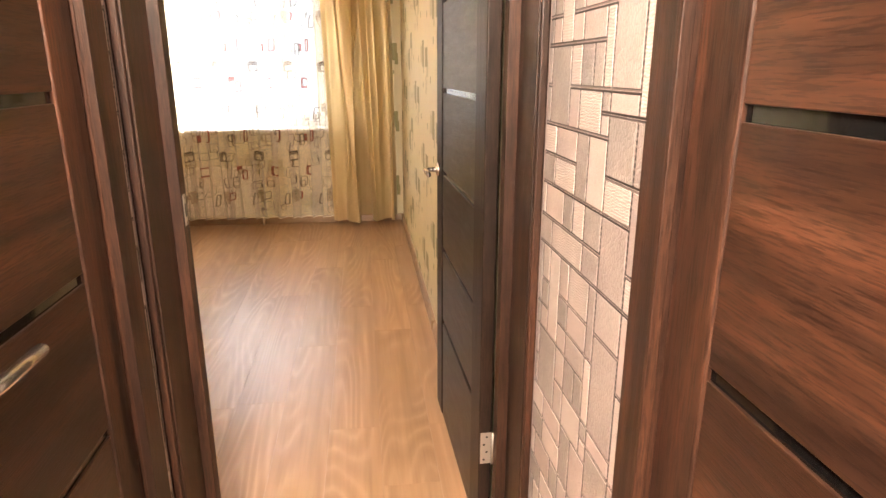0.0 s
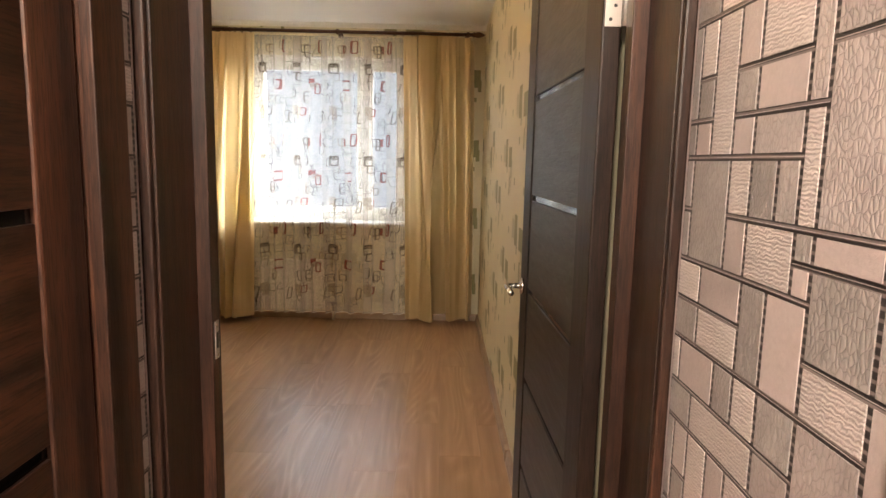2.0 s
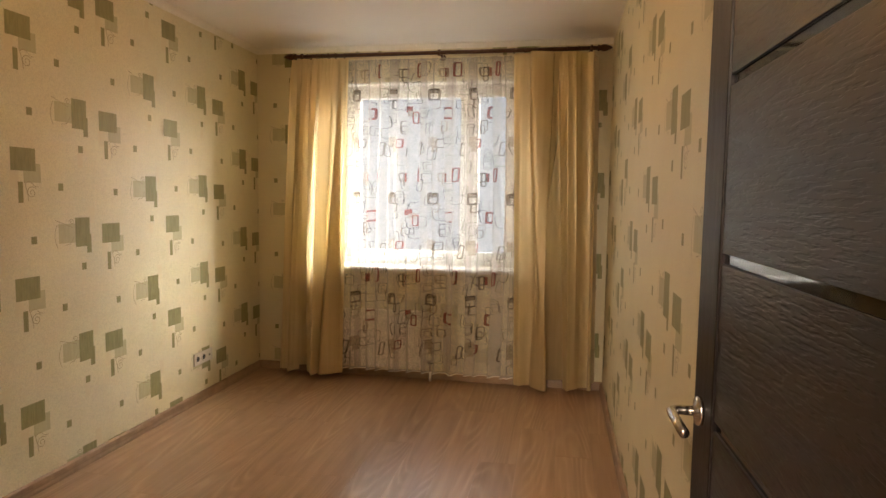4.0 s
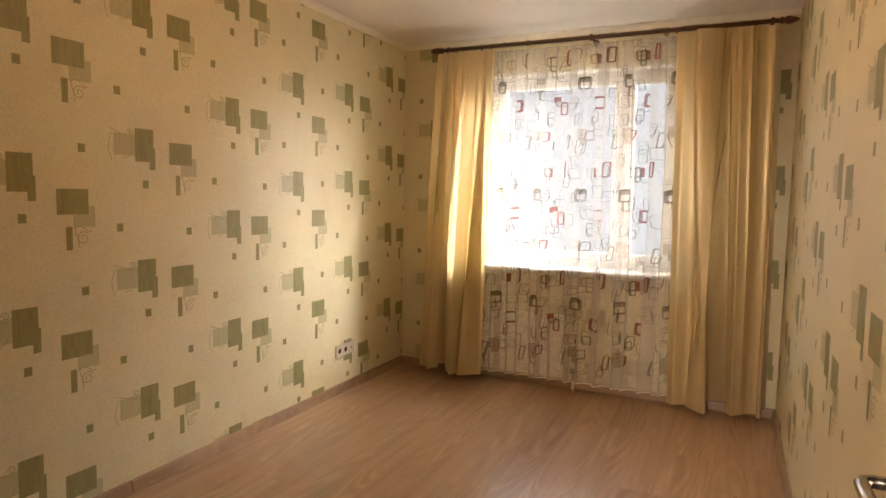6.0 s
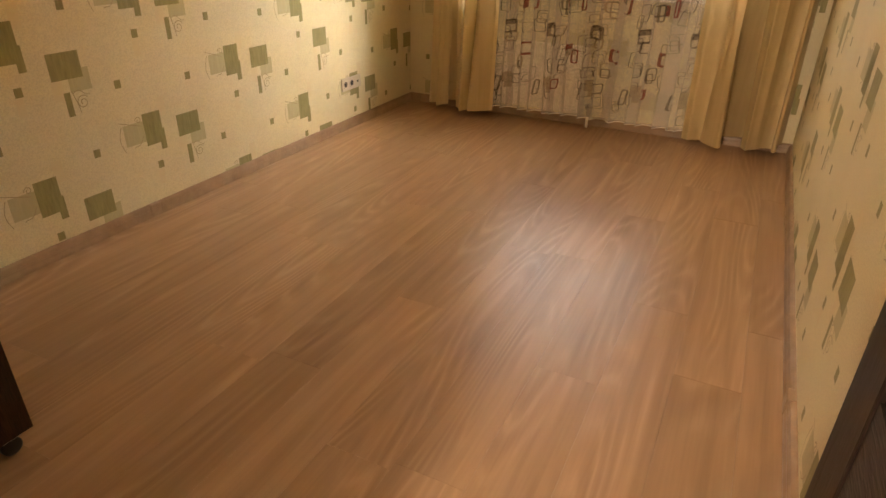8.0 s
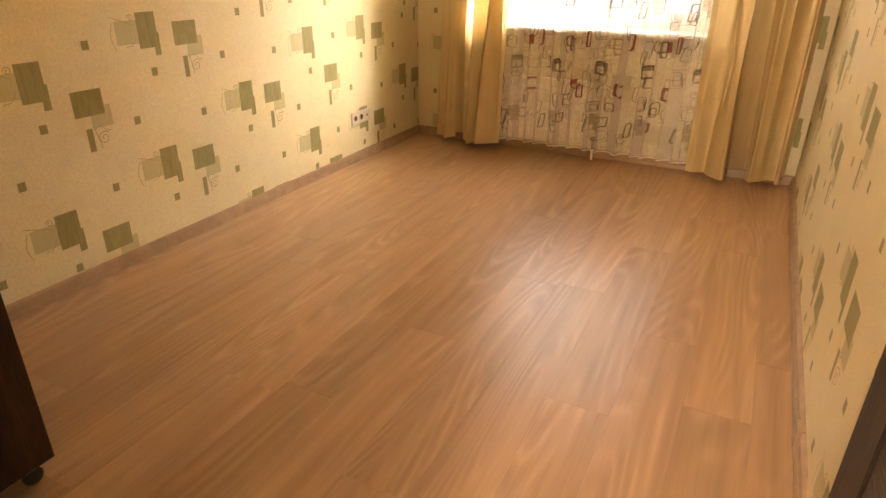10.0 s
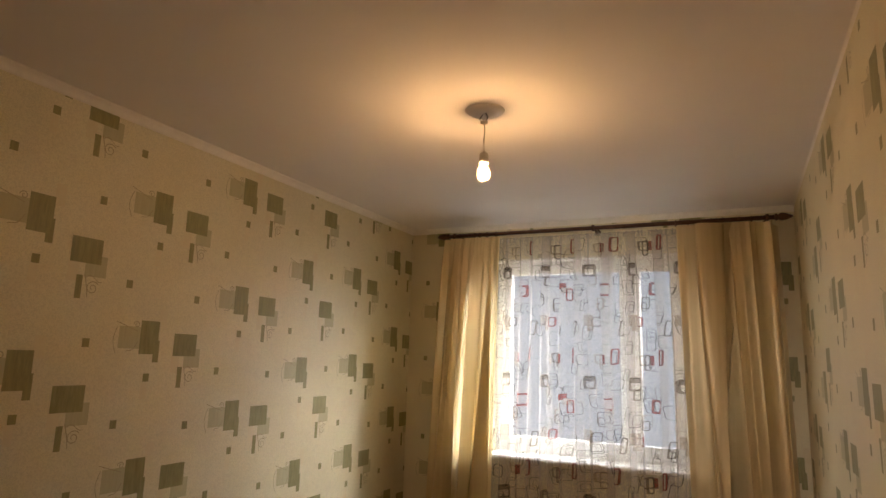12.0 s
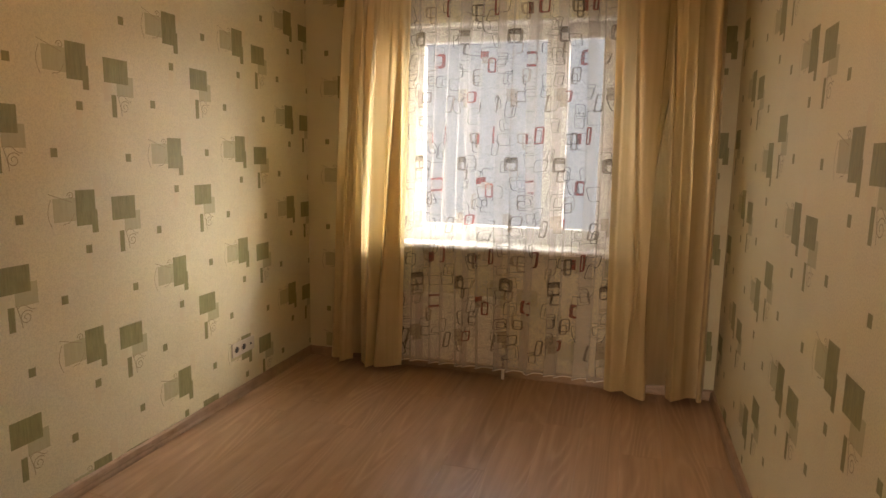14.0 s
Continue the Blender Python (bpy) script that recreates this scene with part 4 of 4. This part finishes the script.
part("filament", lathe([(0, -0.012), (0.006, -0.014), (0.0105, -0.03), (0.012, -0.044), (0.009, -0.054), (0, -0.058)], Matrix.Translation((BX, BY, H - 0.222)), 16), BULB_GLOW, bulb, "glowing filament", True)

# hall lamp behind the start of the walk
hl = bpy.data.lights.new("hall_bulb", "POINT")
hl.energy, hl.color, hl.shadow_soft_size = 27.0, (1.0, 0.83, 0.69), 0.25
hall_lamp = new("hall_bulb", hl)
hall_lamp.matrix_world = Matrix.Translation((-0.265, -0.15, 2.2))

# ---- cabinet on castors by the door wall ----
cab = thing("cabinet", "dark brown low cabinet on black castors beside the doorway", "cabinet")
CX0, CX1, CY0, CY1, CZ = -1.80, -1.25, 1.925, 2.42, 0.76
for a, b in ((CX0, CX0 + 0.018), (CX1 - 0.018, CX1)):
    part("side_panel", boxes(((a, CY0, 0.062), (b, CY1, CZ - 0.022)), bev=0.0015), WOOD_V, cab)
part("top", boxes(((CX0 - 0.004, CY0, CZ - 0.0215), (CX1 + 0.004, CY1 + 0.006, CZ)), bev=0.002), WOOD_V, cab)
part("bottom", boxes(((CX0 + 0.0185, CY0 + 0.002, 0.066), (CX1 - 0.0185, CY1 - 0.022, 0.084))), WOOD_V, cab)
part("back", boxes(((CX0 + 0.0185, CY0 + 0.001, 0.085), (CX1 - 0.0185, CY0 + 0.006, CZ - 0.023))), WOOD_V, cab)
for z0, z1 in ((0.088, 0.305), (0.309, 0.520), (0.524, CZ - 0.026)):
    part("drawer_front", boxes(((CX0 + 0.0205, CY1 - 0.02, z0), (CX1 - 0.0205, CY1 - 0.002, z1)), bev=0.002), WOOD_V, cab)
for x in (CX0 + 0.05, CX1 - 0.03):
    for y in (CY0 + 0.05, CY1 - 0.05):
        c = part("castor", boxes(((x - 0.018, y - 0.022, 0.052), (x + 0.018, y + 0.022, 0.0655)), bev=0.001), STEEL, cab, "steel castor plate")
        part("wheel", lathe([(0, -0.012), (0.019, -0.012), (0.025, -0.007), (0.025, 0.007), (0.019, 0.012), (0, 0.012)], Matrix.Translation((x, y, 0.0252)) @ pose(0, 0, 0, 0, 90, 0), 20), BLACK_PLASTIC, c, "black castor wheel", True)

# ---- outside ----
tagged(part("ground", boxes(((-600, 8, -6.2), (600, 900, -6.0))), SNOW), "snow-covered yard", "ground", "", "structure")
house = thing("apartment_building", "pale apartment building across the snowy yard", "building")
part("wall", boxes(((-30, 46, -6), (26, 58, 13.6))), FACADE, house)
part("roof", boxes(((-30.4, 45.6, 13.6), (26.4, 58.4, 14.2))), SNOW, house)
wm = mesh_of(boxes(((-0.75, -0.05, -0.75), (0.75, 0.02, 0.75))), "window")
wm.materials.append(FAR_GLASS)
for k in range(6):
    for j in range(14):
        x, z = -27 + j * 3.9, -4.4 + 3.0 * k
        part("window", wm, None, house, "", False, Matrix.Translation((x, 45.99, z + 0.5)))

# ---- wallpaper print of the room ----
PITCH, REP = 0.527, 0.57


def paper_prints(wall, wid, hgt, to_world, cols_a, cols_b, hole=(0, 0, 0, 0)):
    """Olive squares, pale squares, striped bars and scrolls printed on one wall; u runs along the wall."""
    lay = {"dark": bmesh.new(), "pale": bmesh.new(), "faint": bmesh.new(), "line": bmesh.new()}

    def rect(key, u, z, w, h, lift):
        u0, u1, z0, z1 = max(u, 0.002), min(u + w, wid - 0.002), max(z - h, 0.058), min(z, hgt - 0.034)
        if u1 - u0 < 0.004 or z1 - z0 < 0.004 or (u0 < hole[1] and u1 > hole[0] and z0 < hole[3] and z1 > hole[2]):
            return
        bm = lay[key]
        bm.faces.new([bm.verts.new(to_world(a, b, lift)) for a, b in ((u0, z0), (u1, z0), (u1, z1), (u0, z1))])

    def stroke(pts, t, lift):
        if not all(0.01 < a < wid - 0.01 and 0.06 < b < hgt - 0.04 for a, b in pts):
            return
        if any(hole[0] < a < hole[1] and hole[2] < b < hole[3] for a, b in pts):
            return
        bm, prev = lay["line"], None
        for i, (a, b) in enumerate(pts):
            c, d = pts[min(i + 1, len(pts) - 1)]
            e, f = pts[max(i - 1, 0)]
            n = Vector((-(d - f), c - e)).normalized() * t / 2
            cur = (bm.verts.new(to_world(a + n.x, b + n.y, lift)), bm.verts.new(to_world(a - n.x, b - n.y, lift)))
            if prev:
                bm.faces.new([prev[0], prev[1], cur[1], cur[0]])
            prev = cur

    def spiral(cu, cz, r, turns, a0, sg, lift):
        stroke([(cu + sg * r * (1 - 0.8 * k / 26) * math.cos(a0 + turns * 6.283 * k / 26), cz + r * (1 - 0.8 * k / 26) * math.sin(a0 + turns * 6.283 * k / 26)) for k in range(27)], 0.0035, lift)

    for ua, za in cols_a:
        for r in range(-4, 4):
            u, z = ua - 0.094, za + r * REP
            rect("pale", u - 0.102, z - 0.028, 0.12, 0.092, 0.0006)      # pale square beside the tall one
            rect("dark", u, z, 0.094, 0.142, 0.0010)
            rect("dark", u + 0.072, z - 0.082, 0.03, 0.094, 0.0013)      # bar on its corner
            rect("faint", u + 0.09, z + 0.055, 0.04, 0.085, 0.0004)
            for du, dz in ((0.035, -0.223), (-0.095, -0.407)):
                rect("dark", u + du, z + dz, 0.03, 0.034, 0.0010)
            rect("faint", u + 0.03, z - 0.26, 0.03, 0.07, 0.0004)
            spiral(u - 0.022, z - 0.02, 0.016, 1.3, 0.0, -1, 0.0014)
            stroke([(u - 0.12 + 0.013 * k, z - 0.01 - 0.0045 * k) for k in range(9)], 0.003, 0.0014)
            stroke([(u - 0.11 - 0.016 * math.sin(k / 3.2), z - 0.03 - 0.011 * k) for k in range(11)], 0.003, 0.0014)
            stroke([(u - 0.01 - 0.006 * k, z - 0.09 - 0.006 * k - 0.012 * math.sin(k / 2)) for k in range(10)], 0.003, 0.0014)
    for v, zb in cols_b:
        for r in range(-4, 4):
            w = zb + r * REP
            rect("pale", v + 0.065, w - 0.066, 0.092, 0.085, 0.0006)     # pale square under the wide one
            rect("dark", v, w, 0.13, 0.1, 0.0010)
            rect("dark", v + 0.034, w - 0.148, 0.026, 0.092, 0.0010)     # bar below
            rect("faint", v - 0.005, w - 0.1, 0.045, 0.075, 0.0004)
            rect("dark", v + 0.092, w - 0.391, 0.03, 0.034, 0.0010)
            spiral(v + 0.105, w - 0.195, 0.028, 1.6, 0.6, 1, 0.0014)
            stroke([(v + 0.075 + 0.02 * math.sin(k / 6) - 0.008, w - 0.145 - 0.011 * k) for k in range(9)], 0.0035, 0.0014)
            stroke([(v + 0.07 + 0.009 * k, w - 0.158 + 0.012 * math.sin(k / 1.5)) for k in range(9)], 0.003, 0.0014)
    for key, mt, nm in (("faint", PRINT_FAINT, "faint_print"), ("pale", PRINT_PALE, "pale_square_print"), ("dark", PRINT_DARK, "olive_square_print"), ("line", PRINT_LINE, "scroll_print")):
        tagged(part(nm, lay[key], mt, wall), kind="stuff")


# the paper hangs in strips that meet at slightly different heights
def columns(u, pitch, heights):
    return [(u + k * pitch, z) for k, z in enumerate(heights)]


paper_prints(wall_left, YB - YF, H, lambda u, z, d: Vector((XL + d, YF + u, z)),
             columns(2.117 - YF, PITCH, (1.03, 1.246, 1.461, 1.598, 1.238, 1.458, 1.485, 1.693)),
             columns(2.201 - YF, PITCH, (0.90, 1.115, 1.333, 1.551, 1.203, 1.23, 1.429, 1.644)))
paper_prints(wall_right, YB - YF, H, lambda u, z, d: Vector((XR - d, YB - u, z)),
             columns(-0.018, 0.507, (1.607, 1.825, 1.473, 1.262, 1.489, 1.705, 1.92, 1.57)),
             columns(0.045, 0.507, (1.56, 1.778, 1.572, 1.23, 1.445, 1.66, 1.877, 1.53)))
paper_prints(wall_back, XR - XL, H, lambda u, z, d: Vector((XL + u, YB - d, z)),
             [(0.32, 1.90), (0.847, 1.54), (1.374, 1.76), (1.90, 1.98), (2.606, 2.12)],
             [(0.40, 1.85), (0.927, 1.49), (1.454, 1.71), (1.98, 1.93)], (WX0 - XL, WX1 - XL, WZ0, WZ1))

# ---- stone-patch wallpaper of the hall ----


# one repeat of the pattern: a letter for each patch; columns run from the room door, rows from the top
PATCHES = ("abcdeefU1", "agchiifV1", "jkclmmnV2", "oppqrsnV2", "tppuvvwW2", "tppuvvxQ3", "zzAABCCQ3", "DDEEBCCX4", "FGGHIJJY4", "KKLLLMMY5")
COLS = (-0.03, 0.0, 0.049, 0.112, 0.166, 0.224, 0.268, 0.302, 0.404, 0.56)
ROWS_UP = (0.578, 0.50, 0.443, 0.392, 0.318, 0.282, 0.245, 0.186, 0.127, 0.058, 0.0)
KIND = {0: "bcenqvzEIXF2L5", 1: "aghjprswtDBJQHK", 2: "dikluxACG4W1"}


def stone_patches(wall, x, sgn, y0, y1, z0, z1, ystart, base):
    """Rectangular embossed patches on a dark printed ground; sgn points into the hall."""
    part("joint_print", boxes(((x, y0, z0), (x + sgn * 0.0008, y1, z1))), JOINT, wall)
    for turn in range(-3, 5):
        zb = base + turn * 0.578
        for ch in sorted(set("".join(PATCHES))):
            cells = [(r, c) for r, row in enumerate(PATCHES) for c, k in enumerate(row) if k == ch]
            r0, r1 = min(r for r, c in cells), max(r for r, c in cells)
            c0, c1 = min(c for r, c in cells), max(c for r, c in cells)
            ya, yb = max(ystart - COLS[c1 + 1], y0), min(ystart - COLS[c0], y1)
            za, zt = max(zb + ROWS_UP[r1 + 1], z0), min(zb + ROWS_UP[r0], z1)
            if yb - ya < 0.012 or zt - za < 0.012:
                continue
            k = next((n for n, names in KIND.items() if ch in names), 3)
            bm = bmesh.new()
            box(bm, (x + sgn * 0.0006, ya + 0.0042, za + 0.0045), (x + sgn * 0.0020, yb - 0.0042, zt - 0.0045))
            part("paper_patch", bm, STONES[k], wall)
            part("joint_thread", boxes(((x + sgn * 0.0008, ya, za - 0.0004), (x + sgn * 0.0012, yb, za + 0.0004))), STONES[2], wall)


stone_patches(hall_right, HR, -1, RD1 + 0.075, 1.668, 0.058, 2.45, 1.641, 0.985)
stone_patches(hall_left, HL, 1, LD1 + 0.089, 1.6935, 0.0, 2.45, 1.80, 0.86)

# ---- floor planks ----


def planks(x0, x1, y0, y1, seed, wid=0.193, length=1.285):
    rs = random.Random(seed)
    n = math.ceil((x1 - x0) / wid)
    for i in range(n):
        a, b = x0 + i * wid, min(x0 + (i + 1) * wid, x1)
        y = y0 - rs.uniform(0.1, length - 0.2)
        while y < y1:
            c, d = max(y, y0), min(y + length, y1)
            y += length
            if d - c < 0.03:
                continue
            bm = bmesh.new()
            t = 0.0006
            lo, hi = (a + 0.0002, c + 0.0002), (b - 0.0002, d - 0.0002)
            base = [bm.verts.new((px, py, -0.008)) for px, py in ((lo[0], lo[1]), (hi[0], lo[1]), (hi[0], hi[1]), (lo[0], hi[1]))]
            mid = [bm.verts.new((q.co.x, q.co.y, -t)) for q in base]
            top = [bm.verts.new((px, py, 0)) for px, py in ((lo[0] + t, lo[1] + t), (hi[0] - t, lo[1] + t), (hi[0] - t, hi[1] - t), (lo[0] + t, hi[1] - t))]
            for k in range(4):
                j = (k + 1) % 4
                bm.faces.new([base[k], base[j], mid[j], mid[k]])
                bm.faces.new([mid[k], mid[j], top[j], top[k]])
            bm.faces.new(top)
            part("plank", bm, LAMINATE, floor)


planks(XL, XR, 1.83, YB, 3)
planks(HL - 0.05, HR, HY0, 1.8295, 4)
